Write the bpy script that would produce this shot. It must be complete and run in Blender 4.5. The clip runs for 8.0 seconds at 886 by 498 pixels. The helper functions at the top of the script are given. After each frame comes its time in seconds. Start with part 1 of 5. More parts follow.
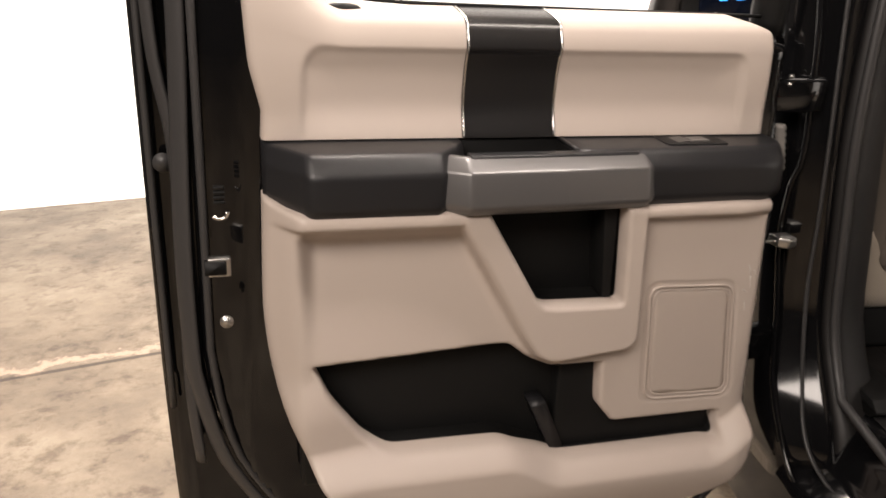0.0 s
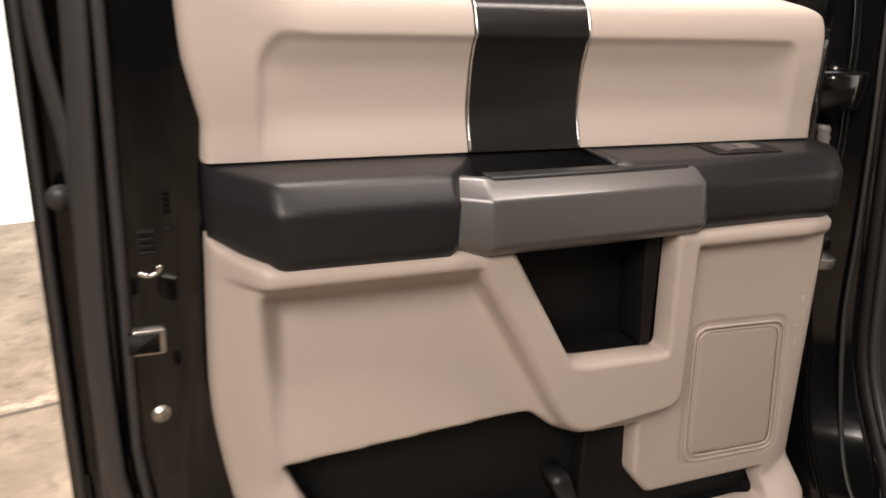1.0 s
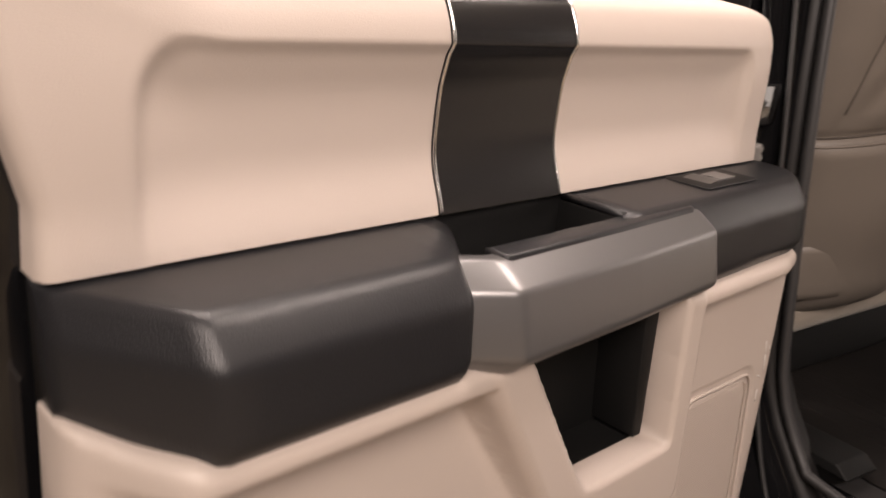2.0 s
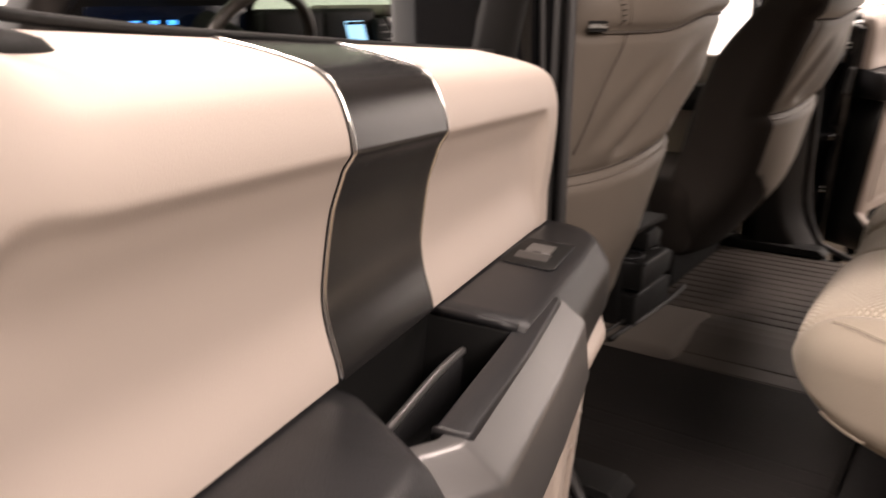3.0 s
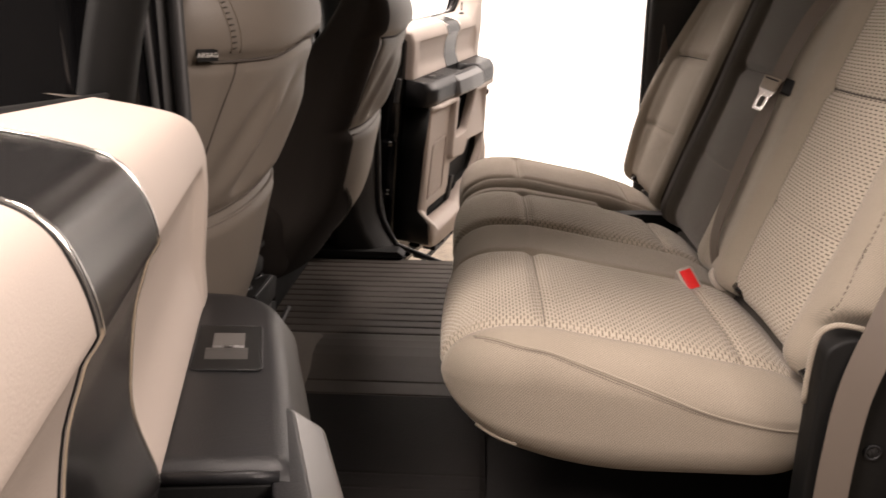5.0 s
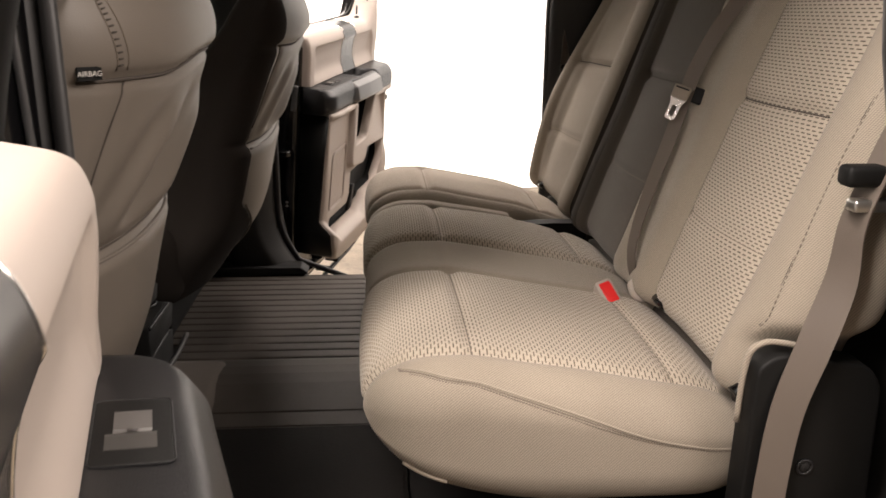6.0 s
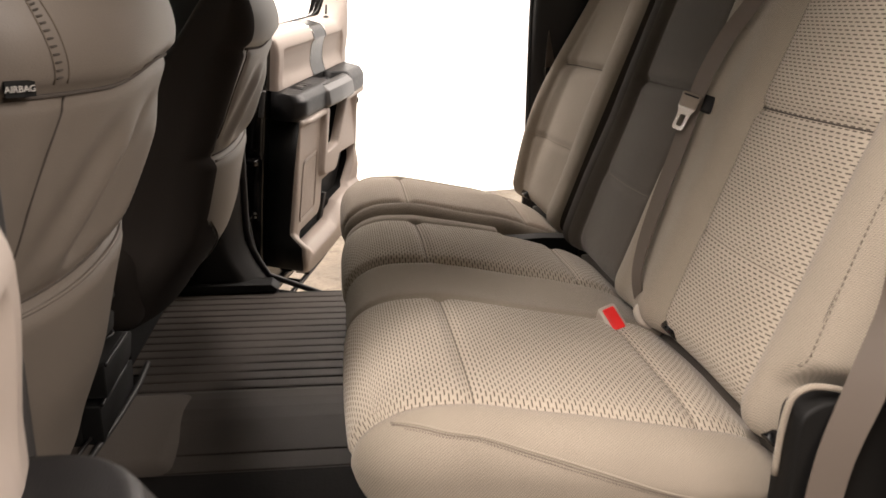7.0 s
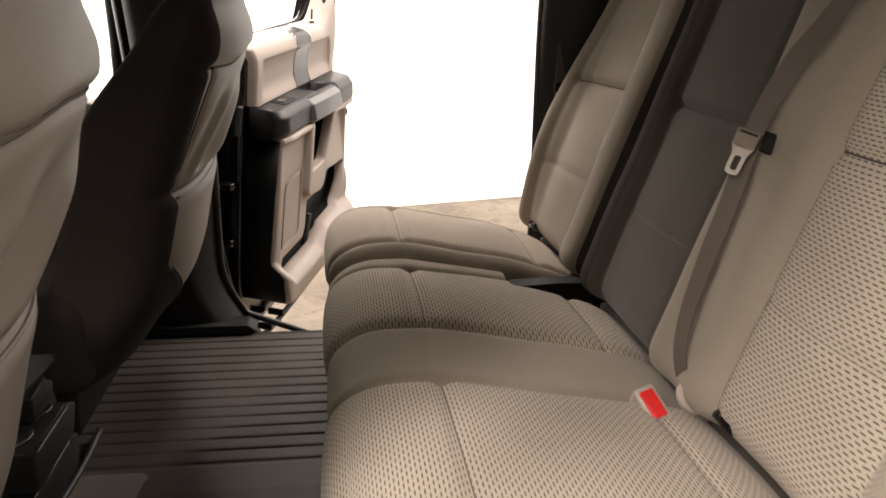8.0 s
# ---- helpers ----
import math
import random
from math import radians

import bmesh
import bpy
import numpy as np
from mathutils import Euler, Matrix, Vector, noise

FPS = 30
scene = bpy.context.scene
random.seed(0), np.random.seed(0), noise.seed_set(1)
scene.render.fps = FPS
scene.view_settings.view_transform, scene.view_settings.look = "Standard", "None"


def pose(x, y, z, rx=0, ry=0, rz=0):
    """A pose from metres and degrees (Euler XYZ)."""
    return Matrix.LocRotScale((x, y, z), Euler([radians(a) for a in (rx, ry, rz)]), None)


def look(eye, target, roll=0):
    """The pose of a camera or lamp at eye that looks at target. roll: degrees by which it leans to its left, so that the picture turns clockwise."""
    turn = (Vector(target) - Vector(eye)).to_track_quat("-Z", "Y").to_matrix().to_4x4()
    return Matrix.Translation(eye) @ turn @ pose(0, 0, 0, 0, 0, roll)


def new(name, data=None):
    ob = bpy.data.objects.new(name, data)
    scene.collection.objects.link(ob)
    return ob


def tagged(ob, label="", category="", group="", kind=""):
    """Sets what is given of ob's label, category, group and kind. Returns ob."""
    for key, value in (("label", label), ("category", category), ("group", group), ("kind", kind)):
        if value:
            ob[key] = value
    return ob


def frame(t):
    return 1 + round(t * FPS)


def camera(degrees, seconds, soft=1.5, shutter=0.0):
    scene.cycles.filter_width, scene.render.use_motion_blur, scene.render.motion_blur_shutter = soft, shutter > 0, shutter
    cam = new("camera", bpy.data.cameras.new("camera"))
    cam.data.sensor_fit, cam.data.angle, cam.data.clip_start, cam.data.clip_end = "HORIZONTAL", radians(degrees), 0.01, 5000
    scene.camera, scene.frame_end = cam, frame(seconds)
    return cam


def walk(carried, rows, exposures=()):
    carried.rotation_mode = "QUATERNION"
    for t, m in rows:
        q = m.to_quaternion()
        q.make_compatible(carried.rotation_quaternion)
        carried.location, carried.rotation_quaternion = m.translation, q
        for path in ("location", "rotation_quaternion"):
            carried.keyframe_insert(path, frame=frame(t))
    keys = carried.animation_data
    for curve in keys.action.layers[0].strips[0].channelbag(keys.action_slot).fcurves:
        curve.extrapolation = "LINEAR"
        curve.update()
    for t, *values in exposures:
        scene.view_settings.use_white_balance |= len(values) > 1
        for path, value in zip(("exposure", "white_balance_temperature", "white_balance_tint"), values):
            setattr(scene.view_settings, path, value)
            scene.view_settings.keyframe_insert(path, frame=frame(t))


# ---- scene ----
cam = camera(57.6, 8.0, soft=1.6, shutter=0.5)
PATH = [
    (0.0, look((-1.6797, -1.4105, 1.5124), (-1.6978, 0.4990, 0.9179), -2.19)),
    (0.5, look((-1.7429, -1.2830, 1.5092), (-1.7126, 0.6297, 0.9254), -2.39)),
    (1.0, look((-1.8026, -1.1007, 1.4766), (-1.5796, 0.7982, 0.8898), -2.42)),
    (1.2, look((-1.8316, -1.0159, 1.4635), (-1.4879, 0.8675, 0.8848), -2.42)),
    (2.3, look((-1.9713, -0.6209, 1.4842), (-0.8668, 0.9329, 0.8795), -1.10)),
    (2.5, look((-1.9754, -0.5651, 1.4954), (-0.7196, 0.8700, 0.8926), -1.01)),
    (3.0, look((-1.9770, -0.4495, 1.5178), (-0.4168, 0.6575, 0.9347), -0.46)),
    (3.5, look((-1.9540, -0.3646, 1.5357), (-0.1949, 0.3853, 0.9497), 0.42)),
    (4.0, look((-1.9165, -0.3147, 1.5395), (-0.0581, 0.1460, 0.9615), 0.45)),
    (4.5, look((-1.9033, -0.2934, 1.5458), (-0.0043, -0.0400, 0.9717), 0.56)),
    (5.0, look((-1.8895, -0.2788, 1.5450), (0.0253, -0.1889, 0.9744), 0.65)),
    (6.3, look((-1.7570, -0.2359, 1.5611), (0.1497, -0.4453, 0.9950), 0.76)),
    (6.5, look((-1.7250, -0.2320, 1.5564), (0.1800, -0.4576, 0.9906), 0.73)),
    (7.0, look((-1.6423, -0.2171, 1.5612), (0.2592, -0.4654, 0.9932), 0.82)),
    (7.5, look((-1.4977, -0.2264, 1.5691), (0.4015, -0.4864, 0.9989), 0.93)),
    (8.0, look((-1.3569, -0.2378, 1.5889), (0.5405, -0.5054, 1.0160), 0.99)),
]
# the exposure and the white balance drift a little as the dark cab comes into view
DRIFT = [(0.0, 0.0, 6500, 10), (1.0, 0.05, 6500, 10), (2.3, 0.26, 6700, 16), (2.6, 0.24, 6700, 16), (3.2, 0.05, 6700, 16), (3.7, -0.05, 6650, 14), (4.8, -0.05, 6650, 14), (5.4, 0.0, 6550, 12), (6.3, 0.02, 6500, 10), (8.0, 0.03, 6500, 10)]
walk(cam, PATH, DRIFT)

# ---- world and light ----
world = bpy.data.worlds.new("studio_air")
world.use_nodes = True
scene.world = world
wbg = world.node_tree.nodes["Background"]
wbg.inputs[0].default_value = (1.0, 0.95, 0.88, 1)
wbg.inputs[1].default_value = 0.05


def area_lamp(name, at, target, sx, sy, power, colour=(1.0, 0.878, 0.79)):
    data = bpy.data.lights.new(name, "AREA")
    data.shape, data.size, data.size_y, data.energy, data.color = "RECTANGLE", sx, sy, power, colour
    ob = new(name, data)
    ob.matrix_world = look(at, target)
    return ob


# overhead lamps out of view: a row on both sides of the truck, plus fill
area_lamp("unseen_lamp", (-2.45, 1.30, 3.9), (-1.92, 0.85, 0), 0.45, 4.9, 460)
# two rear lamps added to brighten the door trim and the front seat backs
area_lamp("unseen_lamp", (-2.75, -3.4, 3.6), (-1.6, -0.3, 1.0), 2.6, 1.3, 190)
area_lamp("unseen_lamp", (3.1, -3.3, 3.7), (1.5, -0.4, 1.0), 3.0, 1.5, 170)
area_lamp("unseen_lamp", (2.20, -0.2, 3.9), (1.85, -0.3, 0), 0.5, 6.0, 310)
# weak lamp ahead of the truck, added as fill
area_lamp("unseen_lamp", (0.0, 4.2, 3.9), (0.0, 3.4, 0), 5.0, 1.4, 25)

# ---- materials ----
def material(name, colour, rough=0.5, metal=0.0, grain=0.0, grain_scale=400.0, vary=0.06, vary_scale=3.0, coat=0.0, spec=0.5):
    """Principled surface with large soft variation in tone and a fine bump."""
    m = bpy.data.materials.new(name)
    m.use_nodes = True
    nt = m.node_tree
    b = nt.nodes["Principled BSDF"]
    b.inputs["Roughness"].default_value = rough
    b.inputs["Metallic"].default_value = metal
    b.inputs["Coat Weight"].default_value = coat
    b.inputs["Specular IOR Level"].default_value = spec
    tc = nt.nodes.new("ShaderNodeTexCoord")
    n1 = nt.nodes.new("ShaderNodeTexNoise")
    n1.inputs["Scale"].default_value, n1.inputs["Detail"].default_value = vary_scale, 5
    nt.links.new(tc.outputs["Object"], n1.inputs["Vector"])
    mix = nt.nodes.new("ShaderNodeMix")
    mix.data_type = "RGBA"
    c = Vector(colour)
    mix.inputs[6].default_value = (*(c * (1 - vary)), 1)
    mix.inputs[7].default_value = (*(c * (1 + vary)), 1)
    nt.links.new(n1.outputs["Fac"], mix.inputs[0])
    nt.links.new(mix.outputs[2], b.inputs["Base Color"])
    if grain:
        n2 = nt.nodes.new("ShaderNodeTexNoise")
        n2.inputs["Scale"].default_value, n2.inputs["Detail"].default_value = grain_scale, 2
        nt.links.new(tc.outputs["Object"], n2.inputs["Vector"])
        bp = nt.nodes.new("ShaderNodeBump")
        bp.inputs["Strength"].default_value, bp.inputs["Distance"].default_value = grain, 0.001
        nt.links.new(n2.outputs["Fac"], bp.inputs["Height"])
        nt.links.new(bp.outputs["Normal"], b.inputs["Normal"])
    return m


def woven(name, light, dark, pitch_u, pitch_v, rough=0.9, plain=False):
    """Seat cloth: short dark dashes in staggered rows on a light ground, by the mesh's UV in metres."""
    m = bpy.data.materials.new(name)
    m.use_nodes = True
    nt = m.node_tree
    b = nt.nodes["Principled BSDF"]
    b.inputs["Roughness"].default_value = rough
    b.inputs["Sheen Weight"].default_value = 0.15
    b.inputs["Specular IOR Level"].default_value = 0.2
    uv = nt.nodes.new("ShaderNodeUVMap")
    sep = nt.nodes.new("ShaderNodeSeparateXYZ")
    nt.links.new(uv.outputs["UV"], sep.inputs[0])

    def math_node(op, a, bb=None, c=None):
        n = nt.nodes.new("ShaderNodeMath")
        n.operation = op
        for i, v in enumerate((a, bb, c)):
            if v is None:
                continue
            if isinstance(v, (int, float)):
                n.inputs[i].default_value = v
            else:
                nt.links.new(v, n.inputs[i])
        return n.outputs[0]

    row = math_node("FLOOR", math_node("DIVIDE", sep.outputs[1], pitch_v))
    odd = math_node("MULTIPLY", math_node("MODULO", math_node("ABSOLUTE", row), 2.0), 0.5)
    fu = math_node("FRACT", math_node("ADD", math_node("DIVIDE", sep.outputs[0], pitch_u), odd))
    fv = math_node("FRACT", math_node("DIVIDE", sep.outputs[1], pitch_v))
    du = math_node("ABSOLUTE", math_node("SUBTRACT", fu, 0.5))
    dv = math_node("ABSOLUTE", math_node("SUBTRACT", fv, 0.5))
    in_u = math_node("SMOOTH_MIN", math_node("MULTIPLY", math_node("SUBTRACT", 0.335, du), 22.0), 1.0, 0.1)
    in_v = math_node("SMOOTH_MIN", math_node("MULTIPLY", math_node("SUBTRACT", 0.20, dv), 20.0), 1.0, 0.1)
    dash = nt.nodes.new("ShaderNodeClamp")
    nt.links.new(math_node("MINIMUM", in_u, in_v), dash.inputs[0])
    tc = nt.nodes.new("ShaderNodeTexCoord")
    n1 = nt.nodes.new("ShaderNodeTexNoise")
    n1.inputs["Scale"].default_value, n1.inputs["Detail"].default_value = 900, 2
    nt.links.new(tc.outputs["Object"], n1.inputs["Vector"])
    n0 = nt.nodes.new("ShaderNodeTexNoise")
    n0.inputs["Scale"].default_value, n0.inputs["Detail"].default_value = 5, 4
    nt.links.new(tc.outputs["Object"], n0.inputs["Vector"])
    # fine diagonal twill ribs
    pos = nt.nodes.new("ShaderNodeSeparateXYZ")
    nt.links.new(tc.outputs["Object"], pos.inputs[0])
    diag = math_node("ADD", math_node("ADD", pos.outputs[0], pos.outputs[1]), pos.outputs[2])
    cross = math_node("SUBTRACT", math_node("ADD", pos.outputs[0], pos.outputs[2]), math_node("MULTIPLY", pos.outputs[1], 1.4))
    twill = math_node("ADD", math_node("SINE", math_node("MULTIPLY", diag, 1180.0)), math_node("MULTIPLY", math_node("SINE", math_node("MULTIPLY", cross, 1500.0)), 0.5))
    mix = nt.nodes.new("ShaderNodeMix")
    mix.data_type = "RGBA"
    mix.inputs[6].default_value, mix.inputs[7].default_value = (*light, 1), (*dark, 1)
    nt.links.new(math_node("MULTIPLY", dash.outputs[0], 0.0 if plain else 1.0), mix.inputs[0])
    tone = nt.nodes.new("ShaderNodeMix")
    tone.data_type, tone.blend_type = "RGBA", "MULTIPLY"
    tone.inputs[0].default_value = 0.5
    nt.links.new(mix.outputs[2], tone.inputs[6])
    both = math_node("ADD", math_node("ADD", math_node("MULTIPLY", n1.outputs["Fac"], 1.1), math_node("MULTIPLY", n0.outputs["Fac"], 0.6)), math_node("MULTIPLY", twill, 0.34 if plain else 0.08))
    nt.links.new(both, tone.inputs[7])
    tint = nt.nodes.new("ShaderNodeCombineColor")
    for i in range(3):
        nt.links.new(both, tint.inputs[i])
    nt.links.new(tint.outputs[0], tone.inputs[7])
    nt.links.new(tone.outputs[2], b.inputs["Base Color"])
    bp = nt.nodes.new("ShaderNodeBump")
    bp.inputs["Strength"].default_value, bp.inputs["Distance"].default_value = 0.35, 0.001
    hgt = math_node("SUBTRACT", math_node("ADD", n1.outputs["Fac"], math_node("MULTIPLY", twill, 0.35 if plain else 0.1)), math_node("MULTIPLY", dash.outputs[0], 0.0 if plain else 0.8))
    nt.links.new(hgt, bp.inputs["Height"])
    nt.links.new(bp.outputs["Normal"], b.inputs["Normal"])
    return m


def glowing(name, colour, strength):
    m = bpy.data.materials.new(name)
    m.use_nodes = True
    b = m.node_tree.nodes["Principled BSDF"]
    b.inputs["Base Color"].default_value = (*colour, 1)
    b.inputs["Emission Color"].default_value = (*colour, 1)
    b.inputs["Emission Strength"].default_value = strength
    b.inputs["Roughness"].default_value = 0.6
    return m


BEIGE = material("beige_grained_plastic", (0.45, 0.388, 0.345), 0.5, grain=0.16, grain_scale=900, vary=0.05, vary_scale=2.0)
DARK = material("charcoal_grained_plastic", (0.0130, 0.0130, 0.0145), 0.38, grain=0.3, grain_scale=700, vary=0.08, spec=0.38)
STRIP = material("smooth_graphite_inlay", (0.0135, 0.0128, 0.0130), 0.25, grain=0.03, vary=0.06, spec=0.42)
PEWTER = material("pewter_satin_paint", (0.150, 0.146, 0.146), 0.34, metal=0.6, grain=0.05, vary=0.04)
BLACK = material("matt_black_plastic", (0.005, 0.005, 0.005), 0.6, grain=0.2, grain_scale=500, spec=0.25)
GLOSS = material("black_car_paint", (0.004, 0.004, 0.0045), 0.08, coat=0.0, spec=0.5)
RUBBER = material("grey_black_rubber", (0.036, 0.035, 0.0355), 0.45, grain=0.15, grain_scale=300)
TRIMGREY = material("dark_grey_pillar_trim", (0.0145, 0.0136, 0.0134), 0.5, grain=0.2, grain_scale=600, spec=0.4)
CHROME = material("chrome", (0.90, 0.88, 0.86), 0.2, metal=1.0, vary=0.02)
STEEL = material("zinc_steel", (0.55, 0.54, 0.52), 0.35, metal=1.0, vary=0.1, vary_scale=40)
CLOTH = woven("plain_tan_seat_cloth", (0.320, 0.277, 0.227), (0.1, 0.09, 0.08), 0.030, 0.0115, plain=True)
# darkened copy of the tan seat cloth: shade painted as colour
CLOTH_SHADED = woven("shade_darkened_seat_cloth", (0.085, 0.073, 0.061), (0.1, 0.09, 0.08), 0.030, 0.0115, plain=True)
CLOTH_DASH = woven("dashed_tan_seat_cloth", (0.465, 0.408, 0.337), (0.112, 0.092, 0.073), 0.0152, 0.0057)
CLOTH_FAINT = woven("faintly_dashed_tan_cloth", (0.42, 0.36, 0.295), (0.31, 0.265, 0.215), 0.0152, 0.0057)
LEATHER = material("taupe_seat_back_vinyl", (0.162, 0.140, 0.119), 0.5, grain=0.3, grain_scale=500, vary=0.05)
SEATSIDE = material("charcoal_seat_side_cloth", (0.034, 0.029, 0.026), 0.9, grain=0.4, grain_scale=700, spec=0.1)
# bolster cloth with the shade of the seat gap in its colour
BOLSTER = material("shaded_bolster_cloth", (0.055, 0.048, 0.042), 0.9, grain=0.4, grain_scale=700, spec=0.1)
# darker copy of the mat rubber, with the footwell's shade in its colour
MAT_SHADED = material("shaded_black_rubber", (0.0105, 0.0092, 0.0086), 0.7, grain=0.5, grain_scale=120, vary=0.35, vary_scale=9, spec=0.12)
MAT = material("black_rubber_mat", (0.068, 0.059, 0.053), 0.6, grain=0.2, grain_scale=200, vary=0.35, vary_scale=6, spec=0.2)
CARPET = material("black_carpet", (0.010, 0.009, 0.009), 0.95, grain=0.8, grain_scale=500)
BELT = material("taupe_belt_webbing", (0.125, 0.103, 0.087), 0.6, grain=0.3, grain_scale=800)
RED = material("red_release_button", (0.75, 0.02, 0.02), 0.4)
# wall paint that emits its own white in place of light falling on it
WHITE = glowing("white_glowing_studio_wall", (1.0, 0.975, 0.94), 1.02)
SCREEN = glowing("lit_display", (0.38, 0.72, 1.0), 1.15)
BLUE = glowing("blue_dash_light", (0.05, 0.35, 0.9), 2.0)
HEADLINER = material("grey_headliner", (0.35, 0.31, 0.27), 0.9, grain=0.4, grain_scale=400)


def concrete():
    """Worn tan slab: clouds, stains, pitting and one ragged joint across it."""
    m = material("tan_stained_concrete", (0.30, 0.25, 0.195), 0.55, vary=0.0)
    nt = m.node_tree
    b = nt.nodes["Principled BSDF"]
    tc = nt.nodes.new("ShaderNodeTexCoord")

    def noise_node(scale, detail, rough=0.6):
        n = nt.nodes.new("ShaderNodeTexNoise")
        n.inputs["Scale"].default_value, n.inputs["Detail"].default_value, n.inputs["Roughness"].default_value = scale, detail, rough
        nt.links.new(tc.outputs["Object"], n.inputs["Vector"])
        return n

    def ramp(src, stops):
        r = nt.nodes.new("ShaderNodeValToRGB")
        els = r.color_ramp.elements
        while len(els) < len(stops):
            els.new(0.5)
        for e, (p, c) in zip(els, stops):
            e.position, e.color = p, (*c, 1)
        nt.links.new(src, r.inputs[0])
        return r.outputs[0]

    base = ramp(noise_node(1.6, 9, 0.68).outputs["Fac"], [(0.30, (0.092, 0.068, 0.047)), (0.46, (0.172, 0.134, 0.093)), (0.58, (0.238, 0.193, 0.139)), (0.72, (0.335, 0.285, 0.218))])
    spots = ramp(noise_node(9, 8, 0.75).outputs["Fac"], [(0.36, (0.45, 0.38, 0.32)), (0.50, (1, 1, 1)), (0.66, (1.0, 1.0, 1.0)), (0.75, (1.25, 1.2, 1.1))])
    mul = nt.nodes.new("ShaderNodeMix")
    mul.data_type, mul.blend_type = "RGBA", "MULTIPLY"
    mul.inputs[0].default_value = 0.85
    nt.links.new(base, mul.inputs[6])
    nt.links.new(spots, mul.inputs[7])
    # the joint: a line through (-3.3, 1.9) at 21 degrees, its distance broken up by noise
    mp = nt.nodes.new("ShaderNodeMapping")
    mp.vector_type = "TEXTURE"
    mp.inputs["Location"].default_value, mp.inputs["Rotation"].default_value = (-3.3, 1.87, 0), (0, 0, radians(21))
    nt.links.new(tc.outputs["Object"], mp.inputs["Vector"])
    sp = nt.nodes.new("ShaderNodeSeparateXYZ")
    nt.links.new(mp.outputs[0], sp.inputs[0])
    wob = nt.nodes.new("ShaderNodeMath")
    wob.operation = "MULTIPLY_ADD"
    nt.links.new(noise_node(7, 8, 0.7).outputs["Fac"], wob.inputs[0])
    wob.inputs[1].default_value = 0.46
    sub = nt.nodes.new("ShaderNodeMath")
    sub.operation = "SUBTRACT"
    nt.links.new(sp.outputs[1], sub.inputs[0])
    sub.inputs[1].default_value = 0.21
    nt.links.new(sub.outputs[0], wob.inputs[2])
    ab = nt.nodes.new("ShaderNodeMath")
    ab.operation = "ABSOLUTE"
    nt.links.new(wob.outputs[0], ab.inputs[0])
    chips = ramp(ab.outputs[0], [(0.0, (0.37, 0.285, 0.215)), (0.030, (0.32, 0.24, 0.175)), (0.052, (0.05, 0.04, 0.03)), (1.0, (0, 0, 0))])
    lum = nt.nodes.new("ShaderNodeMix")
    lum.data_type, lum.blend_type = "RGBA", "LIGHTEN"
    lum.inputs[0].default_value = 1.0
    nt.links.new(mul.outputs[2], lum.inputs[6])
    nt.links.new(chips, lum.inputs[7])
    a2 = nt.nodes.new("ShaderNodeMath")
    a2.operation = "ABSOLUTE"
    s2 = nt.nodes.new("ShaderNodeMath")
    s2.operation = "ADD"
    nt.links.new(sp.outputs[1], s2.inputs[0])
    s2.inputs[1].default_value = 0.10
    nt.links.new(s2.outputs[0], a2.inputs[0])
    line = ramp(a2.outputs[0], [(0.0, (0.18, 0.15, 0.12)), (0.012, (0.35, 0.3, 0.26)), (0.022, (1, 1, 1)), (1.0, (1, 1, 1))])
    fin = nt.nodes.new("ShaderNodeMix")
    fin.data_type, fin.blend_type = "RGBA", "MULTIPLY"
    fin.inputs[0].default_value = 1.0
    nt.links.new(lum.outputs[2], fin.inputs[6])
    nt.links.new(line, fin.inputs[7])
    nt.links.new(fin.outputs[2], b.inputs["Base Color"])
    bp = nt.nodes.new("ShaderNodeBump")
    bp.inputs["Strength"].default_value, bp.inputs["Distance"].default_value = 0.5, 0.006
    nt.links.new(noise_node(30, 8, 0.7).outputs["Fac"], bp.inputs["Height"])
    nt.links.new(bp.outputs["Normal"], b.inputs["Normal"])
    return m


CONCRETE = concrete()
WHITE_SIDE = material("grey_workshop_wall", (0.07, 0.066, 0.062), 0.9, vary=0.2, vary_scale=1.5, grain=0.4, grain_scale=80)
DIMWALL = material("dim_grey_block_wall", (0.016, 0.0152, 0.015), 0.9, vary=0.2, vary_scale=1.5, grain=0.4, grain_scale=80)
SEAM = material("dark_seam_thread", (0.062, 0.052, 0.044), 0.9)
CARPETGREY = material("grey_carpet", (0.110, 0.095, 0.084), 0.95, grain=0.6, grain_scale=400)

# ---- building tools ----
def smooth(a, b, x):
    k = np.clip((np.asarray(x, float) - a) / (b - a), 0, 1)
    return k * k * (3 - 2 * k)


def solid(name, verts, faces, mat, parent=None, label="", flat=False, uvs=None, flip=False):
    """One mesh object from vertices and faces. Faces are turned to look outward."""
    me = bpy.data.meshes.new(name)
    me.from_pydata([tuple(map(float, v)) for v in verts], [], [tuple(reversed(f)) if flip else tuple(f) for f in faces])
    me.materials.append(mat)
    me.polygons.foreach_set("use_smooth", [not flat] * len(me.polygons))
    if uvs is not None:
        layer = me.uv_layers.new(name="UVMap")
        idx = np.zeros(len(me.loops), int)
        me.loops.foreach_get("vertex_index", idx)
        layer.data.foreach_set("uv", np.asarray(uvs, float)[idx].ravel())
    me.update()
    ob = new(name, me)
    if parent is not None:
        ob.parent = parent
    if label:
        tagged(ob, label)
    return ob


def part(name, bm, mat, parent, label="", flat=False):
    me = bpy.data.meshes.new(name)
    bmesh.ops.recalc_face_normals(bm, faces=bm.faces)
    bm.to_mesh(me)
    bm.free()
    me.materials.append(mat)
    me.polygons.foreach_set("use_smooth", [not flat] * len(me.polygons))
    ob = new(name, me)
    if parent is not None:
        ob.parent = parent
    if label:
        tagged(ob, label)
    return ob


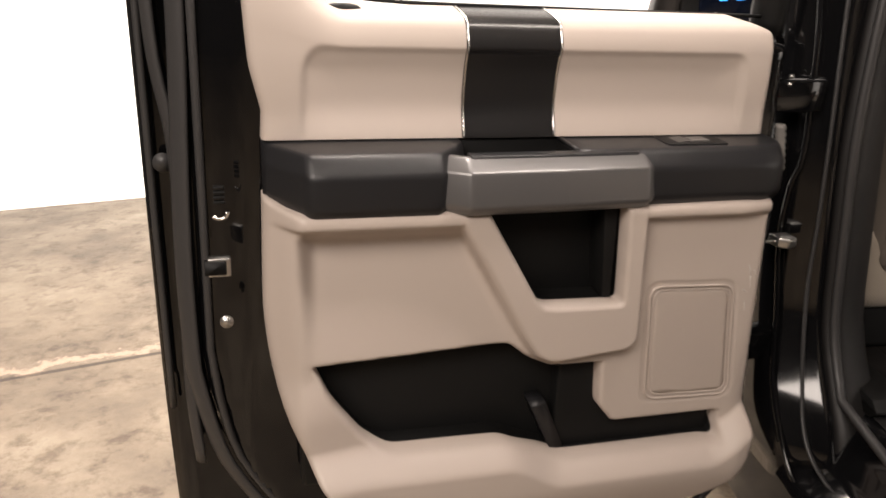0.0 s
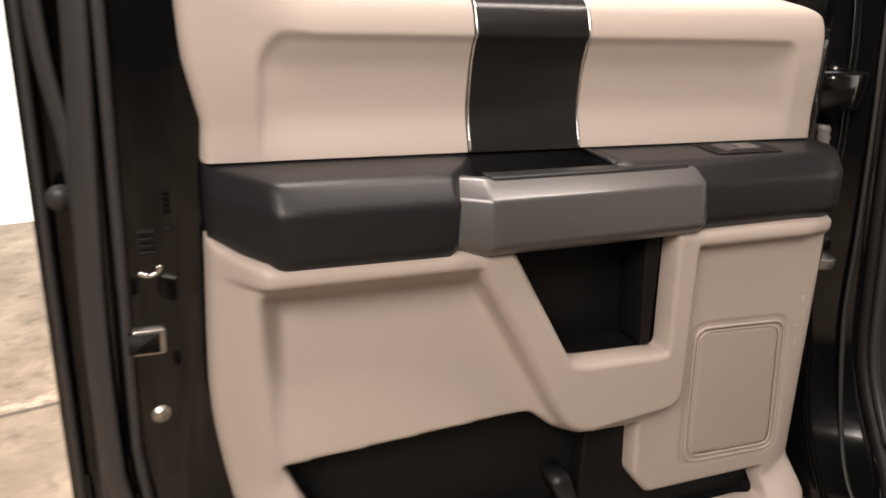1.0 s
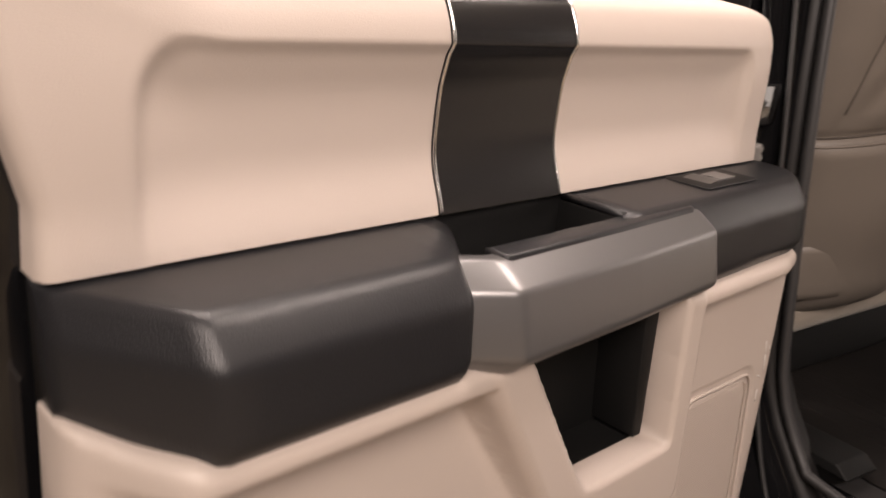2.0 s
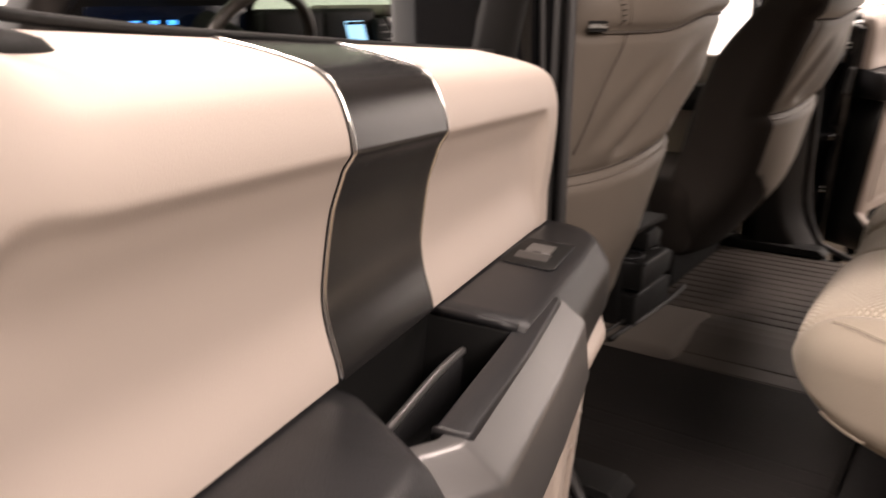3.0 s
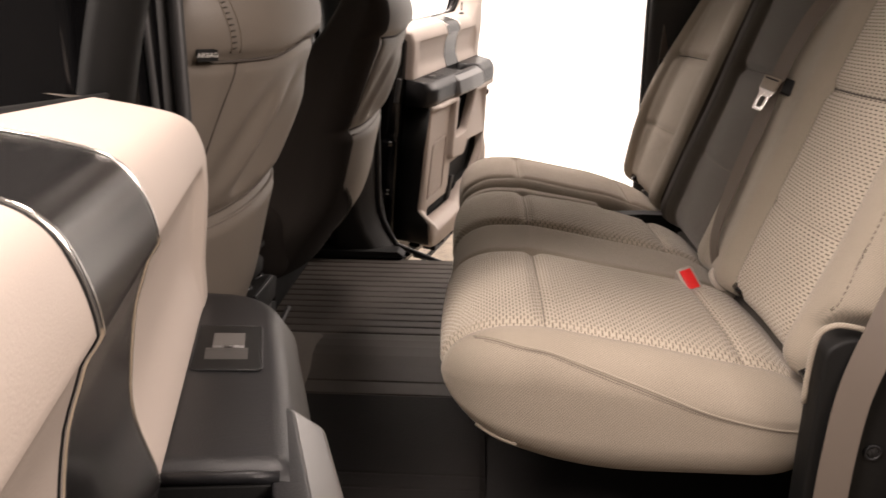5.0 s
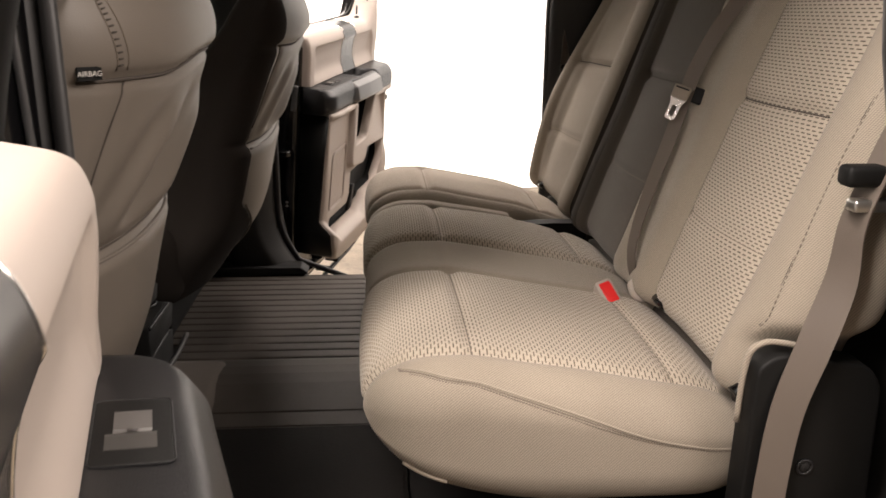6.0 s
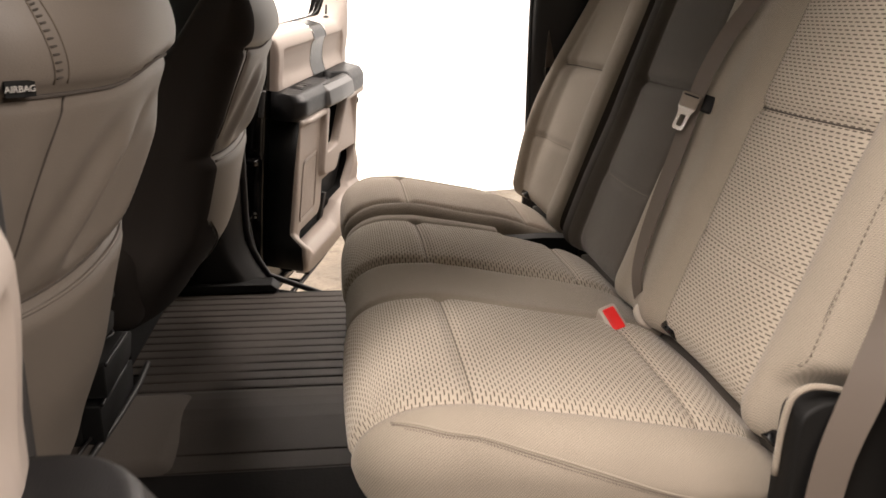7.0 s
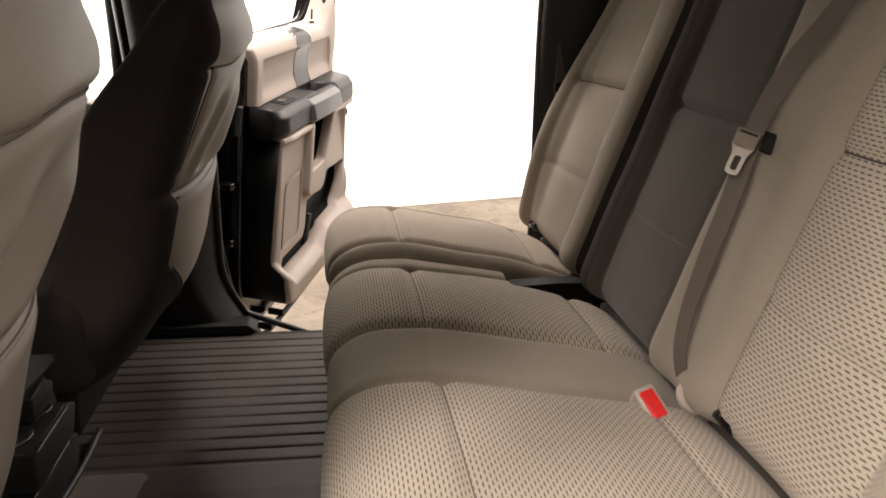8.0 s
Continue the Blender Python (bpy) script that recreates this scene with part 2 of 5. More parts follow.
def thing(name, label, category, m=None, group=""):
    ob = new(name)
    ob.empty_display_size = 0.1
    if m is not None:
        ob.matrix_world = m
    return tagged(ob, label, category, group)


def grid_faces(rows, cols, close=False):
    f = []
    for i in range(rows - 1):
        for j in range(cols if close else cols - 1):
            k = (j + 1) % cols
            f.append((i * cols + j, i * cols + k, (i + 1) * cols + k, (i + 1) * cols + j))
    return f


def loft(rings, closed=True, caps=True):
    """Skin over rings of equally many points."""
    n = len(rings[0])
    verts = [p for r in rings for p in r]
    faces = grid_faces(len(rings), n, closed)
    if caps:
        faces.append(tuple(range(n - 1, -1, -1)))
        faces.append(tuple((len(rings) - 1) * n + j for j in range(n)))
    return verts, faces


def tube(path, r, seg=8, close=False, flatten=1.0):
    """Round bar along a path."""
    pts = [Vector(p) for p in path]
    n = len(pts)
    rings, up = [], None
    for i, p in enumerate(pts):
        a = pts[(i - 1) % n] if close or i else pts[0]
        b = pts[(i + 1) % n] if close or i < n - 1 else pts[-1]
        t = (b - a).normalized()
        if up is None:
            up = t.orthogonal().normalized()
        up = (up - t * up.dot(t)).normalized()
        side = t.cross(up)
        rr = r[i] if isinstance(r, (list, tuple)) else r
        rings.append([p + up * (rr * math.cos(2 * math.pi * k / seg)) + side * (rr * flatten * math.sin(2 * math.pi * k / seg)) for k in range(seg)])
    if close:
        verts = [p for ring in rings for p in ring]
        faces = grid_faces(n, seg, True)
        faces += [((n - 1) * seg + j, (n - 1) * seg + (j + 1) % seg, (j + 1) % seg, j) for j in range(seg)]
        return verts, faces
    return loft(rings)


def curve(pts, n=40):
    """Smooth line through the points (Catmull-Rom)."""
    p = np.array(pts, float)
    p = np.vstack([2 * p[0] - p[1], p, 2 * p[-1] - p[-2]])
    out = []
    for s in np.linspace(0, len(p) - 3 - 1e-9, n):
        i, t = int(s), s - int(s)
        a, b, c, d = p[i : i + 4]
        out.append(0.5 * (2 * b + (c - a) * t + (2 * a - 5 * b + 4 * c - d) * t * t + (3 * b - a - 3 * c + d) * t**3))
    return [tuple(q) for q in out]


def rounded(poly, r, n=5):
    """The polygon with its corners rounded; r is one radius or one for each corner."""
    out = []
    m = len(poly)
    for i, c in enumerate(poly):
        rr = r[i] if isinstance(r, (list, tuple)) else r
        c, a, b = np.array(c, float), np.array(poly[i - 1], float), np.array(poly[(i + 1) % m], float)
        la, lb = np.linalg.norm(a - c), np.linalg.norm(b - c)
        k = min(rr, la * 0.45, lb * 0.45)
        pa, pb = c + (a - c) / la * k, c + (b - c) / lb * k
        for t in np.linspace(0, 1, n):
            out.append(tuple((1 - t) ** 2 * pa + 2 * t * (1 - t) * c + t * t * pb))
    return out


def inside(poly, x, y):
    p = np.array(poly)
    hit = np.zeros(np.shape(x), bool)
    for (x0, y0), (x1, y1) in zip(p, np.roll(p, -1, 0)):
        if y0 != y1:
            hit ^= ((y0 > y) != (y1 > y)) & (x < (x1 - x0) * (y - y0) / (y1 - y0) + x0)
    return hit


def nearest(poly, x, y):
    """Distance to the polygon's line and the nearest point on it."""
    p = np.array(poly)
    best = np.full(np.shape(x), 1e9)
    bx, by = np.zeros_like(best), np.zeros_like(best)
    for (x0, y0), (x1, y1) in zip(p, np.roll(p, -1, 0)):
        dx, dy = x1 - x0, y1 - y0
        t = np.clip(((x - x0) * dx + (y - y0) * dy) / max(dx * dx + dy * dy, 1e-12), 0, 1)
        qx, qy = x0 + t * dx, y0 + t * dy
        d = np.hypot(x - qx, y - qy)
        w = d < best
        best, bx, by = np.where(w, d, best), np.where(w, qx, bx), np.where(w, qy, by)
    return best, bx, by


def signed(poly, x, y):
    """Distance to the polygon's line, positive inside."""
    return nearest(poly, x, y)[0] * np.where(inside(poly, x, y), 1, -1)


def sheet(outline, holes, height, cell, skirt, edge=0.0, hole_edge=0.0):
    """A pressed panel: a fine grid over the outline less the holes, raised by height(u, w), its border turned back by skirt.
    Gives rows of (u, height, w) and faces."""
    o = np.array(outline)
    us = np.arange(o[:, 0].min() - cell, o[:, 0].max() + 2 * cell, cell)
    ws = np.arange(o[:, 1].min() - cell, o[:, 1].max() + 2 * cell, cell)
    uc, wc = np.meshgrid(us[:-1] + cell / 2, ws[:-1] + cell / 2, indexing="ij")
    keep = inside(outline, uc, wc)
    for h in holes:
        keep &= ~inside(h, uc, wc)
    nw = len(ws)
    quads = [(i * nw + j, (i + 1) * nw + j, (i + 1) * nw + j + 1, i * nw + j + 1) for i, j in zip(*np.nonzero(keep))]
    used = sorted({v for q in quads for v in q})
    at = {v: k for k, v in enumerate(used)}
    faces = [tuple(at[v] for v in q) for q in quads]
    u = np.array([us[v // nw] for v in used])
    w = np.array([ws[v % nw] for v in used])
    edges = {}
    for f in faces:
        for a, b in zip(f, f[1:] + f[:1]):
            edges[(a, b)] = True
    border = [(a, b) for a, b in edges if (b, a) not in edges]
    rim = sorted({a for e in border for a in e})
    best, bu, bw = nearest(outline, u[rim], w[rim])
    for h in holes:
        d, hu, hw = nearest(h, u[rim], w[rim])
        near = d < best
        best, bu, bw = np.where(near, d, best), np.where(near, hu, bu), np.where(near, hw, bw)
    u[rim], w[rim] = bu, bw
    d = np.array(height(u, w), float)
    if edge:
        e = np.clip(nearest(outline, u, w)[0] / edge, 0, 1)
        d = d - edge * (1 - np.sqrt(np.clip(1 - (1 - e) ** 2, 0, 1)))
    if hole_edge:
        for h in holes:
            e = np.clip(nearest(h, u, w)[0] / hole_edge, 0, 1)
            d = d - hole_edge * (1 - np.sqrt(np.clip(1 - (1 - e) ** 2, 0, 1)))
    verts = list(zip(u, d, w))
    back = {}
    for v in rim:
        back[v] = len(verts)
        verts.append((u[v], d[v] - skirt, w[v]))
    faces += [(b, a, back[a], back[b]) for a, b in border]
    return verts, faces


def soften(p, lo, hi, r):
    """Moves points of a box's hull onto the hull with rounded edges."""
    lo, hi = np.array(lo, float), np.array(hi, float)
    rr = np.minimum(np.full(3, r) if np.isscalar(r) else np.array(r, float), (hi - lo) / 2)
    q = np.clip(p, lo + rr, hi - rr)
    off = (p - q) / rr
    ln = np.linalg.norm(off, axis=1, keepdims=True)
    most = np.abs(off).max(axis=1, keepdims=True)
    return q + off / np.maximum(ln, 1e-9) * most * rr


def rbox(lo, hi, r, cell=0.02, bend=None):
    """A soft box with rounded edges: lo and hi corners, radius, cell size; bend(p) moves its points (n x 3 array)."""
    lo, hi = np.array(lo, float), np.array(hi, float)
    size = hi - lo
    n = np.maximum(np.round(size / cell).astype(int), 2)
    verts, index, faces = [], {}, []

    def vid(i, j, k):
        if (i, j, k) not in index:
            index[(i, j, k)] = len(verts)
            verts.append((i / n[0], j / n[1], k / n[2]))
        return index[(i, j, k)]

    for ax in range(3):
        b, c = (ax + 1) % 3, (ax + 2) % 3
        for side in (0, n[ax]):
            for p in range(n[b]):
                for q in range(n[c]):
                    quad = []
                    for dp, dq in ((0, 0), (1, 0), (1, 1), (0, 1)):
                        key = [0, 0, 0]
                        key[ax], key[b], key[c] = side, p + dp, q + dq
                        quad.append(vid(*key))
                    faces.append(tuple(quad) if side else tuple(reversed(quad)))
    v = np.array(verts)
    p = lo + v * size
    p = soften(p, lo, hi, r)
    if bend is not None:
        p = bend(p)
    return p, faces


def box(lo, hi, bevel=0.004, seg=2):
    """A plain block with bevelled edges, as a bmesh."""
    bm = bmesh.new()
    bmesh.ops.create_cube(bm, size=1)
    lo, hi = Vector(lo), Vector(hi)
    for v in bm.verts:
        v.co = Vector((lo[i] + (v.co[i] + 0.5) * (hi[i] - lo[i]) for i in range(3)))
    if bevel:
        bmesh.ops.bevel(bm, geom=bm.edges[:], offset=bevel, segments=seg, affect="EDGES", profile=0.5)
    return bm


def prism(outline, axis, lo, hi, bevel=0.004, seg=2):
    """An outline drawn in the two other axes, pushed along axis from lo to hi, as a bmesh."""
    bm = bmesh.new()
    def at(p, h):
        c = [0, 0, 0]
        rest = [i for i in range(3) if i != axis]
        c[axis], c[rest[0]], c[rest[1]] = h, p[0], p[1]
        return c
    a = [bm.verts.new(at(p, lo)) for p in outline]
    b = [bm.verts.new(at(p, hi)) for p in outline]
    n = len(outline)
    bm.faces.new(a)
    bm.faces.new(b[::-1])
    for i in range(n):
        bm.faces.new((a[i], b[i], b[(i + 1) % n], a[(i + 1) % n]))
    bmesh.ops.recalc_face_normals(bm, faces=bm.faces)
    if bevel:
        sharp = [e for e in bm.edges if e.calc_face_angle(0) > 0.5]
        bmesh.ops.bevel(bm, geom=sharp, offset=bevel, segments=seg, affect="EDGES", profile=0.5)
    return bm


def rod(at, axis, r, length, seg=16, r2=None, bevel=0.0):
    """A round pin from at along axis, as a bmesh."""
    bm = bmesh.new()
    bmesh.ops.create_cone(bm, cap_ends=True, segments=seg, radius1=r, radius2=r if r2 is None else r2, depth=length)
    if bevel:
        bmesh.ops.bevel(bm, geom=[e for e in bm.edges if e.calc_face_angle(0) > 0.5], offset=bevel, segments=2, affect="EDGES")
    m = Vector(axis).to_track_quat("Z", "Y").to_matrix().to_4x4()
    bmesh.ops.transform(bm, matrix=Matrix.Translation(Vector(at) + Vector(axis).normalized() * length / 2) @ m, verts=bm.verts)
    return bm

# ---- the studio ----
TURN = radians(15)


def studio():
    g = 40.0
    n = 60
    v, f = [], []
    xs = np.concatenate([[-g], np.linspace(-7, 7, n), [g]])
    for x in xs:
        for y in xs:
            v.append((x, y, 0.05))
    k = len(xs)
    f = [(i * k + j, (i + 1) * k + j, (i + 1) * k + j + 1, i * k + j + 1) for i in range(k - 1) for j in range(k - 1)]
    ground = solid("ground", v, f, CONCRETE, flat=True)
    tagged(ground, "tan stained concrete workshop floor with a cracked joint", "floor", kind="structure")
    m = Matrix.Rotation(TURN, 4, "Z")
    for name, lo, hi in (
        ("wall_north", (-6.2, 5.9, 0.05), (5.3, 6.1, 4.2)),
        ("wall_south", (-6.2, -6.1, 0.05), (5.3, -5.9, 4.2)),
        ("wall_west", (-6.4, -6.1, 0.05), (-6.2, 6.1, 4.2)),
        ("wall_east", (4.6, -5.9, 0.05), (4.8, 5.9, 4.2)),
    ):
        # north and east walls glow by themselves, standing in for brightly lit paint
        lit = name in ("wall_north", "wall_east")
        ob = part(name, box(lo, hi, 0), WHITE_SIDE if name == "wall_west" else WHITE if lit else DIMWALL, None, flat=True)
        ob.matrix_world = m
        tagged(ob, "plain white glowing studio wall" if lit else "dim grey workshop wall", "wall", kind="structure")
    ob = part("ceiling", box((-6.4, -6.1, 4.2), (4.8, 6.1, 4.35), 0), CEIL, None, flat=True)
    ob.matrix_world = m
    tagged(ob, "plain grey studio ceiling", "ceiling", kind="structure")


CEIL = material("pale_ceiling_paint", (0.30, 0.29, 0.27), 0.9)
studio()


# ---- the cab ----
def structure(ob, label, category):
    return tagged(ob, label, category, kind="structure")


def cab():
    # floor pan with carpet, and the rubber-covered sill on both sides
    structure(part("cab_floor", box((-0.86, -1.15, 0.60), (0.86, 1.9, 0.685), 0.01), CARPET, None), "black carpeted cab floor", "floor")
    structure(part("rear_bulkhead", prism(rounded([(-1.30, 0.6), (-0.98, 0.6), (-1.18, 1.5), (-1.22, 2.02), (-1.36, 2.02)], 0.03), 0, -0.9, 0.9, 0.0), TRIMGREY, None), "dark grey rear wall of the cab", "wall")
    structure(part("roof", rbox_bm((-0.86, -1.35, 1.99), (0.86, 1.2, 2.06), 0.03), HEADLINER, None), "grey cloth headliner under the cab roof", "roof")
    # rails out of view over the door openings, added to shade the cab's middle
    for s in (-1, 1):
        structure(part("shade_rail", rbox_bm((0.74, -1.30, 1.90), (0.86, 1.10, 1.995), 0.02) if s > 0 else rbox_bm((-0.86, -1.30, 1.90), (-0.74, 1.10, 1.995), 0.02), HEADLINER, None), "unseen grey rail under the roof edge, added to shade the cab", "trim")
    structure(part("windscreen_header", box((-0.8, 1.1, 1.90), (0.8, 1.25, 1.99), 0.02), HEADLINER, None), "grey lining above the windscreen", "trim")
    for s in (-1, 1):
        side = "driver" if s < 0 else "passenger"

        def mir(bm):
            if s > 0:
                bmesh.ops.scale(bm, vec=(-1, 1, 1), verts=bm.verts)
            return bm

        dip = 0.0 if s < 0 else 0.040
        # outer rocker and its painted sill, seen at the foot of the openings
        structure(part("sill", mir(prism(rounded([(-1.03, 0.36), (-0.80, 0.36), (-0.80, 0.655 - dip), (-0.86, 0.69 - dip), (-0.905, 0.655 - dip), (-0.94, 0.60 - dip), (-1.03, 0.57 - dip)], 0.015), 1, -1.1, 2.0, 0.0)), GLOSS, None), "black painted door sill of the cab", "sill")
        structure(part("scuff_plate", mir(prism(rounded([(0.012, 0.690), (-0.018, 0.712), (0.006, 0.731), (0.60, 0.731), (0.60, 0.690)], 0.003), 0, -0.865, -0.790, 0.003)), BLACK, None), "black plastic scuff plate on the sill", "trim")
        # pillar between the front and rear doors: painted body, lining and rubber
        outer = [(-1.055, 0.24), (-1.035, 0.15), (-0.935, 0.095), (-0.90, 0.24), (-0.93, 0.30), (-1.055, 0.30)]
        inner = [(-0.93, 0.105), (-0.90, 0.095), (-0.865, 0.115), (-0.82, 0.155), (-0.815, 0.225), (-0.85, 0.255), (-0.92, 0.255)]
        for name, ring, mat, lab in (("pillar_shell", outer, GLOSS, "glossy black painted pillar between the door openings"), ("pillar_lining", inner, TRIMGREY, "dark grey grained plastic pillar lining")):
            rings = []
            for z in np.linspace(0.55, 2.02, 26):
                foot = 0.12 * (1 - smooth(0.60, 0.92, z)) ** 1.5
                lean = 0.10 * smooth(1.15, 2.05, z)
                yback = 0.0 + 0.03 * smooth(1.2, 2.0, z)
                pts = []
                for x, y in rounded(ring, 0.018, 4):
                    yy = y + yback
                    if y < 0.2:
                        yy -= foot
                    pts.append(((x + lean * (0.35 if mat is GLOSS and x < -0.95 else 0.9)) * (-s), yy, z))
                rings.append(pts)
            v, f = loft(rings)
            structure(solid(name, v, f, mat, flip=s < 0), lab, "pillar")
        # door rubber round the opening
        path = [(-0.915 + 0.09 * float(smooth(1.15, 2.05, z)), 0.088 - 0.12 * float((1 - smooth(0.60, 0.92, z)) ** 1.5) + 0.03 * float(smooth(1.2, 2, z)), z) for z in np.linspace(1.98, 0.72, 26)]
        path += [(-0.91, -0.16, 0.69 - dip), (-0.91, -0.4, 0.685 - dip), (-0.91, -0.80, 0.69 - dip), (-0.905, -0.93, 0.74), (-0.89, -0.968, 0.86), (-0.885, -0.965, 0.98), (-0.88, -0.935, 1.15), (-0.88, -0.895, 1.32), (-0.865, -0.855, 1.52), (-0.85, -0.85, 1.62), (-0.82, -0.87, 1.96)]
        rear = (lambda z: float(np.interp(z, [0.74, 0.86, 1.32, 1.62, 1.96], [-0.80, -0.815, -0.812, -0.805, -0.83]))) if s > 0 else None
        v, f = tube([(x * -s, max(y, rear(z)) if rear and y < -0.6 else y, z) for x, y, z in path], 0.013, 10, flatten=0.7)
        structure(solid("door_seal", v, f, RUBBER), "grey black rubber seal round the door opening", "trim")
        # pressed flange on the painted pillar, and the thin lip beside the seal
        bead = curve([(-0.985, 0.150, 1.62), (-0.990, 0.118, 1.424), (-0.993, 0.115, 1.325), (-0.995, 0.115, 1.24), (-1.000, 0.118, 1.18), (-1.013, 0.125, 1.134), (-1.022, 0.130, 1.028), (-1.022, 0.112, 0.885), (-1.030, 0.077, 0.735), (-1.022, 0.010, 0.608), (-1.010, -0.045, 0.555)], 60)
        v, f = tube([(x * -s, y, z) for x, y, z in bead], 0.006, 8)
        structure(solid("pillar_flange", v, f, GLOSS), "glossy black pressed flange on the door pillar", "trim")
        lip = curve([(-0.935, 0.118, 1.62), (-0.945, 0.110, 1.49), (-0.957, 0.097, 1.275), (-0.965, 0.094, 1.08), (-0.975, 0.090, 0.925), (-0.980, 0.060, 0.75), (-0.985, 0.010, 0.645), (-0.972, -0.055, 0.592), (-0.955, -0.14, 0.585)], 60)
        v, f = tube([(x * -s, y, z) for x, y, z in lip], 0.0065, 8, flatten=0.6)
        structure(solid("pillar_lip", v, f, RUBBER), "thin rubber lip along the door pillar", "trim")
        # rear pillar beside the bench
        rings = []
        for z in np.linspace(0.6, 2.02, 20):
            lean = 0.09 * float(smooth(1.15, 2.05, z))
            fore = float(np.interp(z, [0.6, 0.72, 0.86, 0.98, 1.15, 1.32, 1.52, 1.62, 2.02], [-0.88, -0.945, -0.985, -0.982, -0.952, -0.912, -0.870, -0.865, -0.885]))
            if rear:
                fore = rear(z) + 0.004
            ring = [(-0.94, fore - 0.03), (-0.90, fore), (-0.86, fore - 0.01), (-0.84, fore - 0.12), (-0.84, -1.3), (-0.98, -1.3), (-0.98, fore - 0.12)]
            rings.append([((x + lean) * -s, y, z) for x, y in rounded(ring, 0.015, 3)])
        v, f = loft(rings)
        structure(solid("rear_pillar", v, f, TRIMGREY, flip=s < 0), "dark grey pillar at the rear door opening", "pillar")
        # front pillar beside the windscreen
        rings = []
        for z in np.linspace(0.6, 2.0, 12):
            y0 = 1.56 - 0.62 * float(smooth(1.35, 2.1, z))
            lean = 0.10 * float(smooth(1.15, 2.05, z))
            ring = [(-0.97, y0), (-0.88, y0 - 0.03), (-0.80, y0 + 0.05), (-0.82, y0 + 0.16), (-0.95, y0 + 0.16)]
            rings.append([((x + lean) * -s, y, z) for x, y in rounded(ring, 0.02, 3)])
        v, f = loft(rings)
        structure(solid("front_pillar", v, f, TRIMGREY, flip=s < 0), "dark grey windscreen pillar", "pillar")


def windscreen():
    """A lightly tinted curved pane between the front pillars."""
    m = bpy.data.materials.new("tinted_windscreen_glass")
    m.use_nodes = True
    nt = m.node_tree
    clear, gloss, mix = nt.nodes.new("ShaderNodeBsdfTransparent"), nt.nodes.new("ShaderNodeBsdfGlossy"), nt.nodes.new("ShaderNodeMixShader")
    clear.inputs["Color"].default_value = (0.50, 0.56, 0.50, 1)
    gloss.inputs["Roughness"].default_value = 0.02
    mix.inputs[0].default_value = 0.06
    nt.links.new(clear.outputs[0], mix.inputs[1])
    nt.links.new(gloss.outputs[0], mix.inputs[2])
    nt.links.new(mix.outputs[0], nt.nodes["Material Output"].inputs["Surface"])
    rows = []
    for back in (0.0, 0.005):
        for z in np.linspace(1.40, 1.96, 8):
            y = 1.70 - 0.62 * float(smooth(1.35, 2.1, z)) + back
            rows.append([(x, y + 0.10 * (1 - (x / 0.80) ** 2), z) for x in np.linspace(-0.80, 0.80, 14)])
    verts = [p for r in rows for p in r]
    faces = grid_faces(8, 14) + [tuple(reversed([i + 112 for i in f])) for f in grid_faces(8, 14)]
    structure(solid("windscreen", verts, faces, m), "lightly tinted windscreen glass", "windscreen")


def underbody():
    ob = part("underbody", box((-0.62, -1.05, 0.05), (0.62, 1.85, 0.62), 0.02), BLACK, None)
    structure(ob, "plain black underbody that carries the cab", "underbody")


def rbox_bm(lo, hi, r):
    return box(lo, hi, r, 3)


cab()
windscreen()
underbody()

# ---- the rear doors ----
NEAR = Matrix(((0.9637, -0.253, 0.0857, -1.9543), (0.2589, 0.9636, -0.0664, -0.2226), (-0.0657, 0.0861, 0.9941, 1.3212), (0, 0, 0, 1)))
CUP = rounded([(0.330, -0.090), (0.432, -0.260), (0.578, -0.264), (0.566, -0.090)], [0.004, 0.02, 0.012, 0.004])
VRIM = rounded([(0.252, -0.05), (0.408, -0.322), (0.434, -0.358), (0.464, -0.370), (0.604, -0.356), (0.622, -0.335), (0.604, -0.05)], [0.01, 0.03, 0.02, 0.02, 0.015, 0.015, 0.01])
HOLLOW = rounded([(0.035, -0.116), (0.320, -0.116), (0.46, -0.39), (0.035, -0.40)], [0.03, 0.02, 0.01, 0.02])
POCKET = rounded([(0.066, -0.350), (0.094, -0.412), (0.150, -0.492), (0.188, -0.516), (0.392, -0.518), (0.508, -0.566), (0.826, -0.566), (0.820, -0.510), (0.600, -0.508), (0.572, -0.474), (0.564, -0.384), (0.470, -0.382), (0.425, -0.362), (0.392, -0.335), (0.36, -0.334)],
                 [0.004, 0.02, 0.02, 0.02, 0.015, 0.015, 0.02, 0.012, 0.006, 0.01, 0.004, 0.01, 0.01, 0.01, 0.01])
LOWER = rounded([(-0.002, -0.078), (0.030, -0.088), (0.848, -0.092), (0.866, -0.33), (0.884, -0.52), (0.884, -0.588), (0.862, -0.645), (0.80, -0.684), (0.70, -0.704), (0.40, -0.713), (0.23, -0.690), (0.142, -0.635), (0.078, -0.560), (0.016, -0.43), (-0.006, -0.30)],
                [0.002, 0.004, 0.01, 0.05, 0.06, 0.04, 0.04, 0.05, 0.05, 0.08, 0.06, 0.06, 0.06, 0.08, 0.08])
SPEAKER = rounded([(0.634, -0.240), (0.806, -0.246), (0.836, -0.478), (0.654, -0.472)], 0.024)


